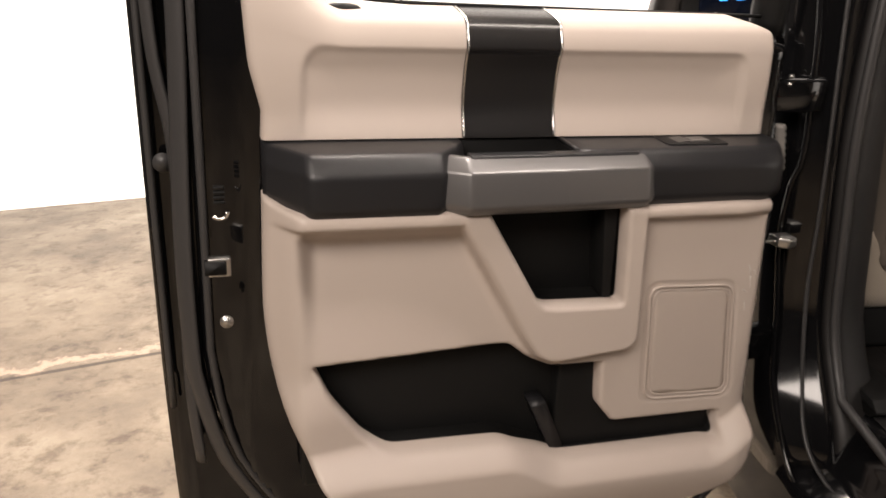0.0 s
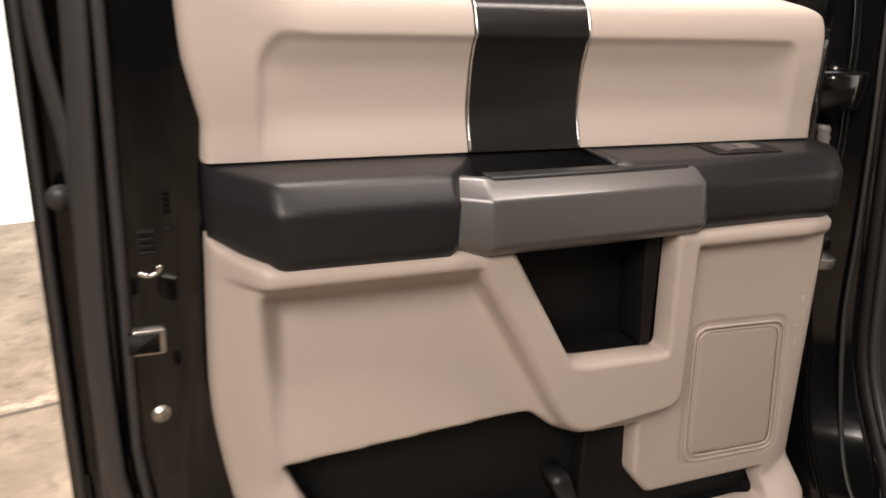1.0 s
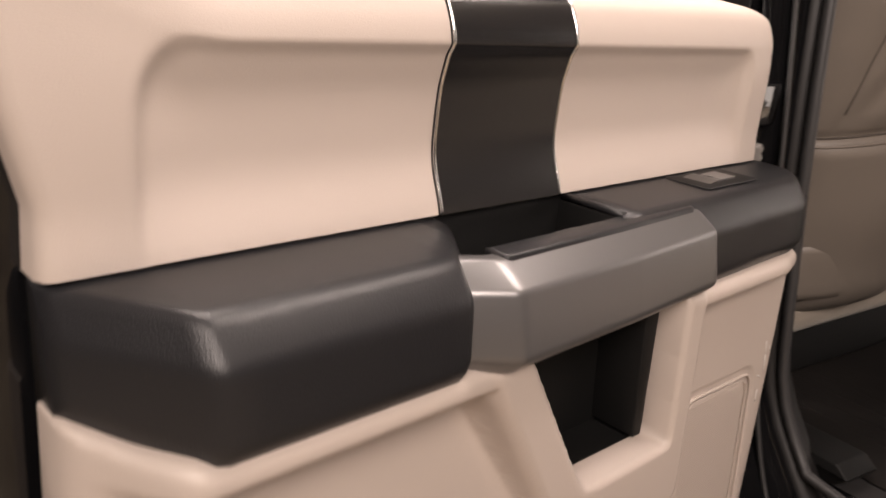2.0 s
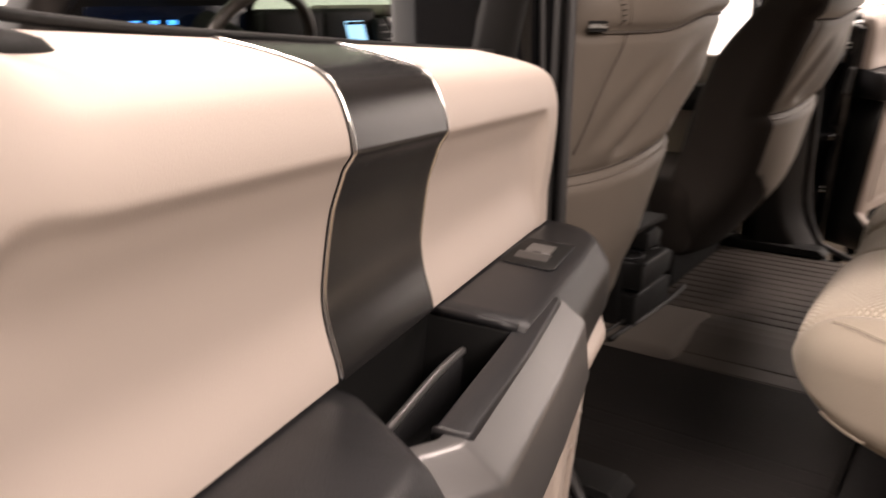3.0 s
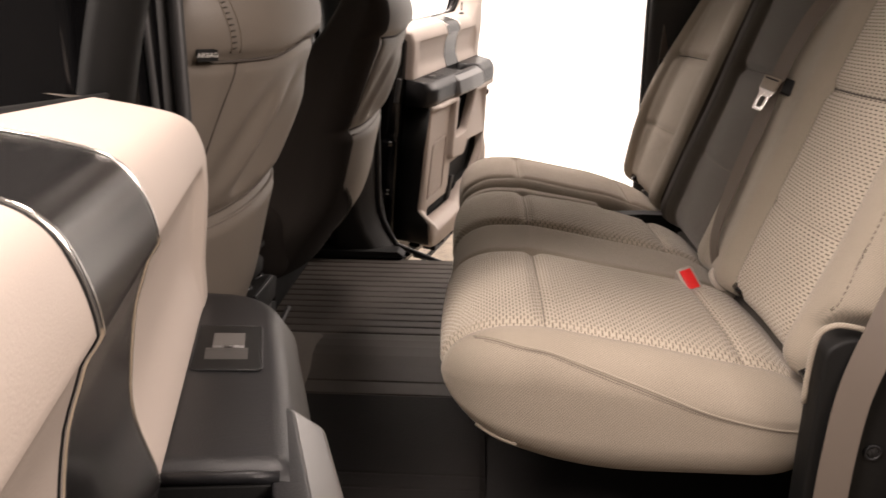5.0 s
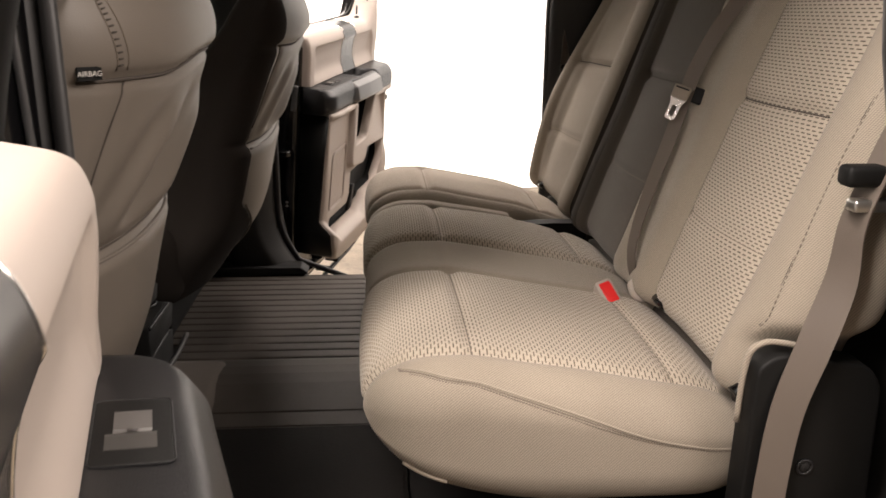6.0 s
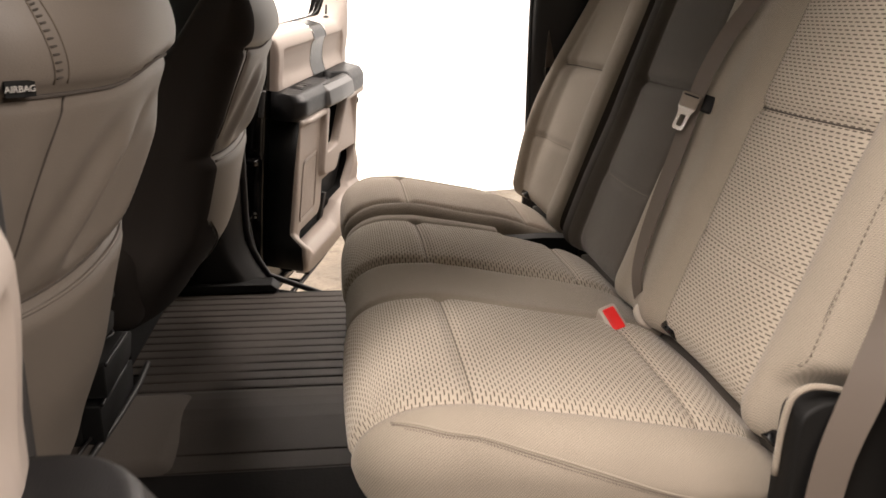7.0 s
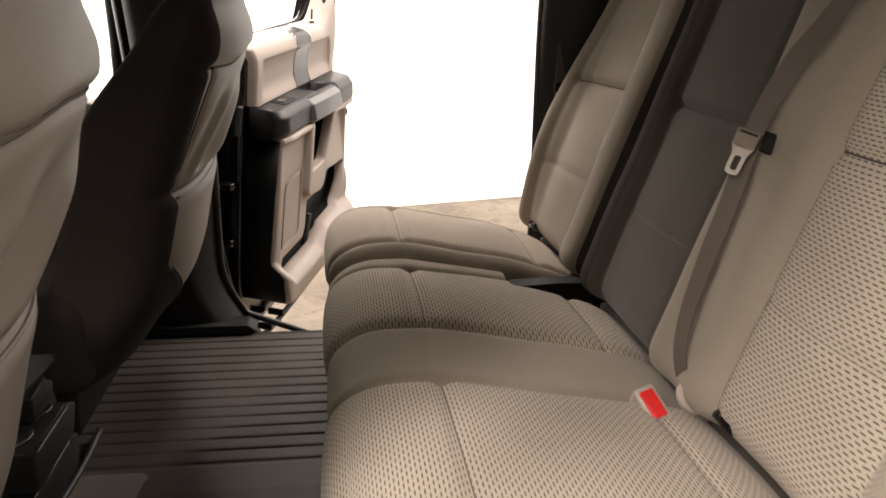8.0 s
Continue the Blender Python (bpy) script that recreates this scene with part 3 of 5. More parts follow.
def low_height(u, w):
    """How far the lower trim stands into the cab."""
    d = 0.030 + 0.050 * smooth(-0.01, 0.055, u) - 0.012 * smooth(0.84, 0.90, u)
    lip = 0.021 * smooth(-0.124, -0.110, w) * smooth(0.0, 0.05, u) * (1 - 0.65 * smooth(0.78, 0.85, u))
    d = d - 0.036 * smooth(0.0, 0.040, signed(HOLLOW, u, w)) * (1 - 0.9 * np.clip((-0.14 - w) / 0.20, 0, 1) ** 0.8)
    d = np.maximum(d + lip, 0.080 + 0.024 * smooth(-0.006, 0.010, signed(VRIM, u, w)) - 0.09 * smooth(0.0, -0.006, signed(VRIM, u, w)))
    d = d + 0.050 * smooth(-0.496, -0.556, w + 0.046 * smooth(0.39, 0.5, u) - 0.05 * smooth(0.79, 0.89, u)) + 0.014 * smooth(0.16, 0.05, u) * smooth(-0.36, -0.45, w)
    d = d - 0.035 * smooth(-0.60, -0.74, w)
    s = signed(SPEAKER, u, w)
    d = d - 0.0034 * np.exp(-((s / 0.0026) ** 2)) - 0.0030 * np.exp(-(((s - 0.0085) / 0.0024) ** 2)) - 0.0012 * smooth(0.009, 0.012, s)
    return d


PROFILE = [(0.0, 0.0), (0.012, 0.0), (0.045, 0.0005), (0.08, 0.0015), (0.112, 0.0015), (0.130, 0.0), (0.140, -0.001), (0.150, -0.0035), (0.160, -0.0075), (0.170, -0.013), (0.177, -0.020), (0.182, -0.030), (0.186, -0.048), (0.189, -0.068), (0.192, -0.095)]


def trim_profile():
    """The profile from the armrest up over the top, with a row of points on the crease."""
    p = curve(PROFILE, 54)
    return sorted([q for q in p if abs(q[0] - 0.138) > 0.0018] + [(0.138, -0.0006)])


RECESS = rounded([(0.058, -0.08), (0.058, 0.138), (0.806, 0.138), (0.818, -0.08)], [0.001, 0.05, 0.025, 0.001], 8)


def up_point(u, w, d):
    """A point of the upper trim: the shallow S-shaped hollow, and the sweep up towards the rear window post."""
    rise = 0.16 * float(smooth(0.13, -0.08, u)) * float(smooth(0.10, 0.20, w))
    inner = float(signed(RECESS, np.array([u]), np.array([w]))[0])
    s = min(max(inner / 0.065, 0.0), 1.0)
    ends = float(smooth(-0.001, 0.011, inner)) * (0.45 + 0.55 * float(smooth(0.137, 0.10, w)))
    d = d - (0.0078 * ends + 0.0078 * (1 - (1 - s) ** 2)) * float(smooth(-0.015, 0.06, w)) + 0.003 * float(1 - smooth(0.0, 0.04, w))
    return u, d, w + rise


def upper_panel(u0, u1, n, left=False, right=False):
    prof = trim_profile()
    rows = []
    for u in np.linspace(u0, u1, n):
        row = []
        for w, d in prof:
            uu = u
            if left:
                edge = np.interp(w, [0, 0.04, 0.106, 0.2], [0.0, 0.002, -0.014, -0.030])
                uu = edge + (u - u0) / (u1 - u0) * (u1 - edge)
            if right:
                edge = u1 - 0.003 * float(smooth(0.0, 0.13, w)) - 0.045 * float(smooth(0.160, 0.192, w)) ** 2
                uu = u0 + (u - u0) / (u1 - u0) * (edge - u0)
                e = np.clip((edge - uu) / 0.014, 0, 1)
                d2 = d - 0.014 * (1 - math.sqrt(1 - (1 - e) ** 2))
            else:
                d2 = d
            if left:
                e = np.clip((uu - edge) / 0.010, 0, 1)
                d2 = d2 - 0.010 * (1 - math.sqrt(1 - (1 - e) ** 2))
            row.append(up_point(uu, w, d2))
        rows.append(row)
    verts = [p for r in rows for p in r]
    faces = grid_faces(len(rows), len(prof))
    k = len(prof)
    # turned-back border
    for i in ([0] if left else []) + ([len(rows) - 1] if right else []):
        base = len(verts)
        verts += [(a, min(b, -0.02) - 0.03, c) for a, b, c in rows[i]]
        for j in range(k - 1):
            q = (i * k + j, i * k + j + 1, base + j + 1, base + j)
            faces.append(q if i else tuple(reversed(q)))
    return verts, faces


def bar(stations):
    """A faceted bar along u: each station is u and its ring of (d, w)."""
    return loft([[(u, d, w) for d, w in ring] for u, ring in stations])


def dense(st):
    """Adds stations close to each corner of a bar so that its facets stay flat and the corners soft."""
    out = []
    for i, (u, ring) in enumerate(st):
        r = np.array(ring)
        if 0 < i < len(st) - 1:
            u0, r0 = st[i - 1][0], np.array(st[i - 1][1])
            u1, r1 = st[i + 1][0], np.array(st[i + 1][1])
            k0, k1 = min(0.4, 0.003 / (u - u0)), min(0.4, 0.003 / (u1 - u))
            out.append((u - k0 * (u - u0), [tuple(q) for q in r + k0 * (r0 - r)]))
            out.append((u, [tuple(q) for q in 0.5 * r + 0.25 * (r + k0 * (r0 - r)) + 0.25 * (r + k1 * (r1 - r))]))
            out.append((u + k1 * (u1 - u), [tuple(q) for q in r + k1 * (r1 - r)]))
        else:
            out.append((u, ring))
    return out


def rear_door(mirrored, m, label):
    door = thing("rear_door", label, "car door", m)
    sx = -1 if mirrored else 1

    def add(name, vf, mat, parent=door, text="", flat=False, uvs=None, crisp=0):
        v, f = vf
        v = [(sx * a, -b, c) for a, b, c in v]
        ob = solid(name, v, f, mat, parent, text, flat, uvs)
        bm = bmesh.new()
        bm.from_mesh(ob.data)
        bmesh.ops.recalc_face_normals(bm, faces=bm.faces)
        bm.to_mesh(ob.data)
        bm.free()
        if crisp:
            ob.data.set_sharp_from_angle(angle=radians(crisp))
        return ob

    def addbm(name, bm, mat, parent=door, text="", flat=False):
        for v in bm.verts:
            v.co = Vector((sx * v.co.x, -v.co.y, v.co.z))
        return part(name, bm, mat, parent, text, flat)

    # painted shell behind the trim, outer skin and window frame
    shell = rounded([(-0.100, 0.30), (-0.105, -0.42), (-0.06, -0.60), (0.06, -0.755), (0.25, -0.80), (0.80, -0.80), (0.915, -0.70), (0.93, -0.40), (0.905, 0.15), (0.40, 0.15), (0.10, 0.15), (0.0, 0.30)],
                    [0.01, 0.12, 0.1, 0.1, 0.1, 0.08, 0.08, 0.05, 0.01, 0.01, 0.05, 0.02])
    add("shell", sheet(shell, [], lambda u, w: -0.028 - 0.012 * smooth(-0.02, -0.08, u) + 0 * w, 0.012, 0.09, edge=0.012), GLOSS, door, "glossy black painted inner shell of the door")
    skin = rounded([(-0.185, 0.34), (-0.175, -0.50), (-0.16, -0.84), (0.80, -0.86), (0.96, -0.70), (0.965, 0.165), (0.06, 0.170), (-0.03, 0.34)], [0.02, 0.2, 0.06, 0.08, 0.1, 0.01, 0.05, 0.02])
    add("outer_skin", sheet(skin, [], lambda u, w: -0.115 + 0 * u, 0.02, 0.035, edge=0.008), GLOSS, door, "black painted outer skin of the door")
    # window frame: posts and top rail round the open window
    y1 = -0.105
    for path, name in (
        ([(0.905, y1, 0.16), (0.895, y1 + 0.02, 0.30), (0.875, y1 + 0.09, 0.66)], "front_post"),
        ([(-0.07, y1, 0.20), (-0.045, y1 + 0.02, 0.34), (0.06, y1 + 0.09, 0.64)], "rear_post"),
        ([(0.05, y1 + 0.09, 0.635), (0.45, y1 + 0.095, 0.68), (0.885, y1 + 0.09, 0.655)], "top_rail"),
    ):
        v, f = tube(curve(path, 12), 0.032, 10, flatten=0.55)
        add(name, (v, f), BLACK, door, "black window frame post" if "post" in name else "black window frame rail")
    v, f = tube(curve([(0.02, -0.088, 0.36), (0.05, -0.092, 0.30), (0.09, -0.097, 0.238), (0.135, -0.099, 0.206), (0.22, -0.099, 0.1955), (0.5, -0.099, 0.1925), (0.90, -0.098, 0.190)], 60), 0.0032, 8, flatten=1.0)
    add("window_seal", (v, f), BLACK, door, "black rubber seal along the window slot")
    # rubber strips round the shell
    path = [(-0.118, -0.05, w) for w in np.linspace(0.32, -0.40, 14)] + [(u - 0.012, -0.05, w - 0.008) for u, w in curve([(-0.105, -0.42), (-0.06, -0.60), (0.06, -0.755), (0.25, -0.80)], 14)[1:]] + [(0.5, -0.05, -0.81), (0.80, -0.05, -0.81)]
    v, f = tube([(u + 0.006 * math.sin(7 * w), d, w) for u, d, w in path], 0.0185, 12, flatten=0.42)
    add("weatherstrip", (v, f), RUBBER, door, "grey rubber weatherstrip along the door edge")
    path = [(-0.090, -0.034, w) for w in np.linspace(0.32, -0.36, 14)] + [(u + 0.016, -0.034, w + 0.012) for u, w in curve([(-0.105, -0.42), (-0.06, -0.60), (0.06, -0.755), (0.25, -0.80)], 14)[1:]]
    v, f = tube(path, 0.0065, 8)
    add("weatherstrip", (v, f), RUBBER, door)
    v, f = tube(curve([(-0.158, -0.085, 0.33), (-0.150, -0.083, 0.12), (-0.130, -0.075, -0.02), (-0.126, -0.07, -0.20), (-0.128, -0.07, -0.45), (-0.118, -0.07, -0.60)], 24), 0.0125, 10, flatten=0.5)
    add("weatherstrip", (v, f), RUBBER, door)
    v, f = tube(curve([(-0.170, -0.10, 0.33), (-0.166, -0.098, -0.1), (-0.160, -0.098, -0.5)], 10), 0.006, 6)
    add("weatherstrip", (v, f), RUBBER, door)
    # latch, screws and plugs on the door edge
    latch = addbm("latch", prism(rounded([(-0.085, -0.198), (-0.052, -0.198), (-0.052, -0.168), (-0.085, -0.168)], 0.003), 1, 0.030, 0.044, 0.002), STEEL, door, "zinc plated door latch")
    addbm("latch_slot", prism(rounded([(-0.090, -0.194), (-0.058, -0.194), (-0.058, -0.172), (-0.090, -0.172)], 0.002), 1, 0.036, 0.0462, 0.0), BLACK, latch, "black slot of the latch")
    addbm("screw", rod((-0.062, 0.030, -0.278), (0, 1, 0), 0.0105, 0.006, 20, bevel=0.002), STEEL, door, "round steel screw head")
    addbm("plug", rod((-0.146, -0.09, -0.055), (0, 1, 0), 0.016, 0.005, 20, bevel=0.002), RUBBER, door, "round rubber plug")
    v, f = tube([(-0.064 + 0.011 * math.cos(a), 0.038, -0.098 + 0.010 * math.sin(a)) for a in np.linspace(-2.6, 0.1, 12)], 0.0028, 6)
    add("chrome_ring", (v, f), CHROME, door, "small chrome half ring")
    for k in range(4):
        addbm("clip", box((-0.072, 0.030, -0.062 - 0.0075 * k), (-0.056, 0.040, -0.058 - 0.0075 * k), 0.001), BLACK, door)

    # upper trim in two beige halves, the dark inlay between them with its bright edges
    add("upper_panel", upper_panel(0.0, 0.3115, 84, left=True), BEIGE, door, "beige grained upper door trim")
    add("upper_panel", upper_panel(0.4670, 0.862, 96, right=True), BEIGE, door, "beige grained upper door trim")
    prof = trim_profile()
    rows = []
    for u in np.linspace(0.3147, 0.4638, 18):
        rows.append([up_point(u, w, d + 0.0015) for w, d in prof])
    add("inlay", ([p for r in rows for p in r], grid_faces(len(rows), len(prof))), STRIP, door, "dark graphite inlay panel")
    for u in (0.3130, 0.4655):
        v, f = tube([up_point(u, w, d + 0.0008) for w, d in prof], 0.0017, 8)
        add("bright_edge", (v, f), CHROME, door, "thin chrome edging")
        for side in (-1, 1):
            v, f = tube([up_point(u + side * 0.0021, w, d + 0.0001) for w, d in prof], 0.0008, 6)
            add("gap_line", (v, f), BLACK, door, "dark joint beside the chrome edging")

    # dark armrest: rear part, front part and the storage well between
    def arm_ring(D, top=-0.004, low=-0.100, ch=0.022):
        return rounded([(-0.02, top + 0.002), (D - ch, top), (D, top - 0.028), (D + 0.003, low + 0.018), (D - 0.010, low), (-0.02, low)], [0.001, 0.010, 0.007, 0.008, 0.006, 0.001], 5)

    st = []
    for u in np.concatenate([np.linspace(0.0, 0.06, 9), np.linspace(0.068, 0.252, 10)]):
        D = 0.012 + 0.090 * min(1.0, max(u, 0) / 0.062)
        st.append((u, arm_ring(D, low=-0.090 - 0.012 * float(smooth(-0.02, 0.06, u)))))
    # the hand recess runs in towards the inlay
    for u, cut in ((0.256, 0.001), (0.261, 0.005), (0.284, 0.033), (0.306, 0.060)):
        st.append((u, arm_ring(0.102 - cut)))
    add("armrest_rear", bar(st), DARK, door, "charcoal grained armrest")
    st = []
    for u in np.concatenate([np.linspace(0.476, 0.80, 12), np.linspace(0.815, 0.868, 10)]):
        D = 0.096 - 0.004 * float(smooth(0.6, 0.8, u)) - 0.040 * (1 - math.sqrt(max(0, 1 - max(0, (u - 0.80) / 0.069) ** 2)))
        st.append((u, arm_ring(D, low=-0.098)))
    add("armrest_front", bar(st), DARK, door, "charcoal grained armrest with window switch")
    v, f = tube([(0.478, -0.002, -0.0045), (0.478, 0.05, -0.0045), (0.479, 0.068, -0.006)], 0.0042, 8)
    add("well_rim", (v, f), DARK, door)
    # well: floor, back and ends
    addbm("well", box((0.296, -0.012, -0.100), (0.480, 0.085, -0.092), 0.002), BLACK, door, "black storage well")
    addbm("well_wall", box((0.296, -0.016, -0.095), (0.480, -0.004, -0.003), 0.002), BLACK, door)
    addbm("well_wall", box((0.474, -0.010, -0.095), (0.4795, 0.070, -0.008), 0.001), BLACK, door)
    addbm("well_wall", box((0.298, 0.070, -0.092), (0.480, 0.080, -0.014), 0.002), BLACK, door)
    rings = []
    for u in np.linspace(0.332, 0.466, 16):
        k = (u - 0.332) / 0.134
        d0, half = 0.022 + 0.008 * k * k, 0.0055 * math.sqrt(max(0.05, 1 - max(0, (k - 0.8) / 0.2) ** 2))
        top = -0.042 + 0.014 * float(smooth(0.0, 1.0, k))
        rings.append([(u, d0 - half, -0.092), (u, d0 + half + 0.006 * k, -0.092), (u, d0 + half, top - 0.004), (u, d0 + 0.4 * half, top), (u, d0 - 0.4 * half, top), (u, d0 - half, top - 0.004)])
    v, f = loft(rings)
    wall = add("divider", (v, f), PIANO, door, "glossy black curved divider in the well")
    # pewter bead on the top edge: a painted highlight on glossy plastic
    v, f = tube([(r[4][0], (r[3][1] + r[4][1]) / 2, r[4][2]) for r in rings], 0.0034, 10)
    add("divider_glint", (v, f), PEWTER, wall, "pewter bead in place of the edge's highlight")
    # pewter pull handle
    st = []
    for u, D, t in ((0.2480, 0.085, 0.016), (0.2545, 0.094, 0.006), (0.292, 0.122, 0.0), (0.298, 0.123, 0.0), (0.45, 0.120, 0.0), (0.585, 0.113, 0.0), (0.592, 0.112, 0.0), (0.609, 0.096, 0.006), (0.613, 0.090, 0.012)):
        st.append((u, rounded([(D - 0.050, -0.010 - t * 0.3), (D - 0.036, -0.009 - t * 0.5), (D - 0.009, -0.027 - t * 0.3), (D + 0.002, -0.079), (D - 0.013, -0.094 + t * 0.5), (D - 0.046, -0.094 + t * 0.5)], [0.001, 0.003, 0.004, 0.006, 0.005, 0.001], 4)))
    grip = add("pull_handle", bar(dense(st)), PEWTER, door, "pewter grey faceted pull handle")
    st = [(u, rounded([(D - 0.054, -0.016), (D - 0.054, -0.0065), (D - 0.033, -0.0072), (D - 0.030, -0.016)], 0.002, 3)) for u, D in ((0.300, 0.120), (0.304, 0.122), (0.45, 0.119), (0.578, 0.113), (0.582, 0.111))]
    add("handle_lip", bar(st), DARK, grip, "charcoal lip along the handle")
    # window switch
    plate = addbm("switch_plate", prism(rounded([(0.646, 0.003), (0.757, 0.003), (0.757, 0.057), (0.646, 0.057)], 0.007), 2, -0.0055, -0.0015, 0.0012), BLACK, door, "black window switch plate")
    v, f = tube([(u, d, -0.0022) for u, d in rounded([(0.6455, 0.0025), (0.7575, 0.0025), (0.7575, 0.0575), (0.6455, 0.0575)], 0.007)], 0.0008, 6, close=True)
    add("plate_edge", (v, f), DARK, plate)
    v, f = loft([[(0.664, d, -0.0035), (0.690, d, -0.0035), (0.690, d, 0.0006), (0.686, d, 0.0008), (0.668, d, -0.0016)] for d in (0.012, 0.0135, 0.0445, 0.046)])
    add("switch_ramp", (v, f), RAMP, plate, "dark grey ramp of the window switch", flat=True)
    v, f = loft([[(0.692, d, -0.0035), (0.728, d, -0.0035), (0.729, d, 0.0004), (0.726, d, 0.0008), (0.698, d, 0.0002)] for d in (0.017, 0.0185, 0.0415, 0.043)])
    add("switch", (v, f), SWITCH, plate, "light grey window switch rocker", flat=True)
    addbm("switch_mark", box((0.694, 0.0265, 0.0004), (0.697, 0.0335, 0.0012), 0), SWITCH, plate, "small grey mark")
    addbm("pin_dot", rod((0.735, 0.074, -0.0125), (0, 0.6, 0.8), 0.0016, 0.002, 8), PALE, door, "tiny pale dot on the armrest")

    # lower trim with hand cup, map pocket and speaker
    v, f = sheet(LOWER, [CUP, POCKET], low_height, 0.0038, 0.03, edge=0.014, hole_edge=0.006)
    add("lower_panel", (v, f), BEIGE, door, "beige grained lower door trim")
    # black strip laid over the beige hinge side, painting it as unlit
    edge_line = [p for p in LOWER if (p[0] > 0.84 and p[1] < -0.10)]
    rings = []
    for a, c in edge_line:
        out = np.array((a - 0.62, 0.45 * (c + 0.38)))
        out = out / np.linalg.norm(out)
        top = float(low_height(np.array([a - 0.012]), np.array([c]))[0]) - 0.012
        rings.append([(a + k * out[0], d, c + k * out[1]) for k, d in ((0.0005, top), (0.0035, top - 0.004), (0.0035, -0.032), (0.0005, -0.032))])
    add("hinge_side_shade", loft(rings), BLACK, door, "black strip over the trim's hinge side, for shade")
    addbm("hand_cup", box((0.30, -0.02, -0.29), (0.60, 0.020, -0.085), 0.01), BLACK, door, "black hand cup behind the pull handle")
    for name, poly in (("cup_liner", CUP), ("pocket_liner", POCKET)):
        c = np.mean(poly, 0)
        rows = []
        for k in range(4):
            ring = np.array(poly)
            out = ring + (ring - c) / np.linalg.norm(ring - c, axis=1, keepdims=True) * 0.002
            front = low_height(out[:, 0], out[:, 1]) - 0.010
            dd = front + (0.012 - front) * k / 3
            rows.append([(a, q, b) for (a, b), q in zip(out, dd)])
        add(name, ([p for r in rows for p in r], grid_faces(4, len(poly), True)), BLACK, door)
    addbm("cup_wall", prism([(0.566, -0.26), (0.552, -0.26), (0.535, -0.09), (0.560, -0.09)], 1, 0.015, 0.075, 0.002), BLACK, door)
    addbm("map_pocket", box((0.05, -0.02, -0.615), (0.84, 0.022, -0.325), 0.008), BLACK, door, "black liner of the map pocket")
    addbm("pocket_step", prism(rounded([(0.560, -0.378), (0.650, -0.508), (0.822, -0.508), (0.822, -0.61), (0.50, -0.61), (0.50, -0.378)], 0.006), 1, 0.0, 0.050, 0.004), BLACK, door)
    v, f = loft([[(0.452 + 0.05 * t - h, 0.02, -0.468 - 0.11 * t), (0.452 + 0.05 * t - h, 0.066, -0.468 - 0.11 * t), (0.470 + 0.05 * t + h, 0.060, -0.462 - 0.11 * t), (0.470 + 0.05 * t + h, 0.02, -0.462 - 0.11 * t)] for t, h in ((0, 0.004), (0.05, 0.005), (1, 0.003))])
    add("pocket_rib", (v, f), DARK, door, "charcoal rib in the map pocket")
    # rows of fine perforations on the speaker cover are a thin dotted sheet
    cover = rounded([(0.648, -0.253), (0.795, -0.258), (0.822, -0.464), (0.667, -0.459)], 0.014)
    add("speaker_cover", sheet(cover, [], lambda u, w: low_height(u, w) + 0.0008, 0.006, 0.003, edge=0.0008), PERF, door, "beige perforated speaker cover")
    # raised double bead round the cover
    for off, r in ((0.0045, 0.0020), (0.0115, 0.0016)):
        c = np.mean(SPEAKER, 0)
        ring = [(a - off * (1 if a > c[0] else -1), b - off * (1 if b > c[1] else -1)) for a, b in SPEAKER]
        v, f = tube([(a, float(low_height(np.array([a]), np.array([b]))[0]) + 0.0012, b) for a, b in ring], r, 8, close=True)
        add("speaker_bead", (v, f), BEIGE, door, "thin beige bead round the speaker")
    # pale scuffs beside the speaker of the near door
    if not mirrored:
        for u, w, du, dw in ((0.826, -0.215, 0.006, -0.020), (0.832, -0.236, 0.004, -0.024), (0.822, -0.262, 0.010, -0.006), (0.830, -0.285, 0.003, -0.018), (0.838, -0.225, 0.005, -0.009)):
            ends = [(u + k * du, w + k * dw) for k in (0.0, 0.5, 1.0)]
            v, f = tube([(a, float(low_height(np.array([a]), np.array([c]))[0]) + 0.0002, c) for a, c in ends], 0.0007, 5)
            add("scuff", (v, f), PALE, door, "pale scuff in the trim")
    # seal along the lower edge, held by small clips
    path = curve([(0.10, 0.010, -0.775), (0.25, 0.018, -0.804), (0.50, 0.020, -0.811), (0.80, 0.018, -0.804), (0.90, 0.010, -0.74)], 40)
    v, f = tube(path, 0.014, 10, flatten=0.7)
    low = add("lower_seal", (v, f), RUBBER, door, "grey rubber seal along the lower door edge")
    for u in (0.30, 0.42, 0.54, 0.66, 0.78):
        addbm("clip", box((u - 0.006, -0.022, -0.800), (u + 0.006, 0.034, -0.776), 0.002), BLACK, low, "black clip")
    # check strap and hinges towards the pillar
    strap = addbm("check_strap", box((0.86, -0.042, -0.2245), (0.995, -0.036, -0.2195), 0.0015), GLOSS if mirrored else STEEL, door, "black check strap" if mirrored else "steel check strap")
    addbm("strap_bracket", prism(rounded([(0.965, -0.060), (1.005, -0.060), (1.005, -0.025), (0.985, -0.018), (0.965, -0.030)], 0.004), 2, -0.232, -0.212, 0.003), GLOSS if mirrored else STEEL, strap, "bracket of the check strap")
    # ribbed rubber boot over the door wires
    rings = []
    for k in range(15):
        r = 0.0085 + 0.0022 * (k % 2)
        cu, cw = 0.918 + 0.0012 * k, 0.010 - 0.0062 * k
        rings.append([(cu + r * math.cos(a), -0.030 + r * math.sin(a), cw) for a in np.linspace(0, 2 * math.pi, 12, endpoint=False)])
    add("wire_boot", loft(rings), RUBBER if mirrored else BOOT, door, "grey ribbed rubber boot over the door wires")
    reach = 1.10 if mirrored else 1.03
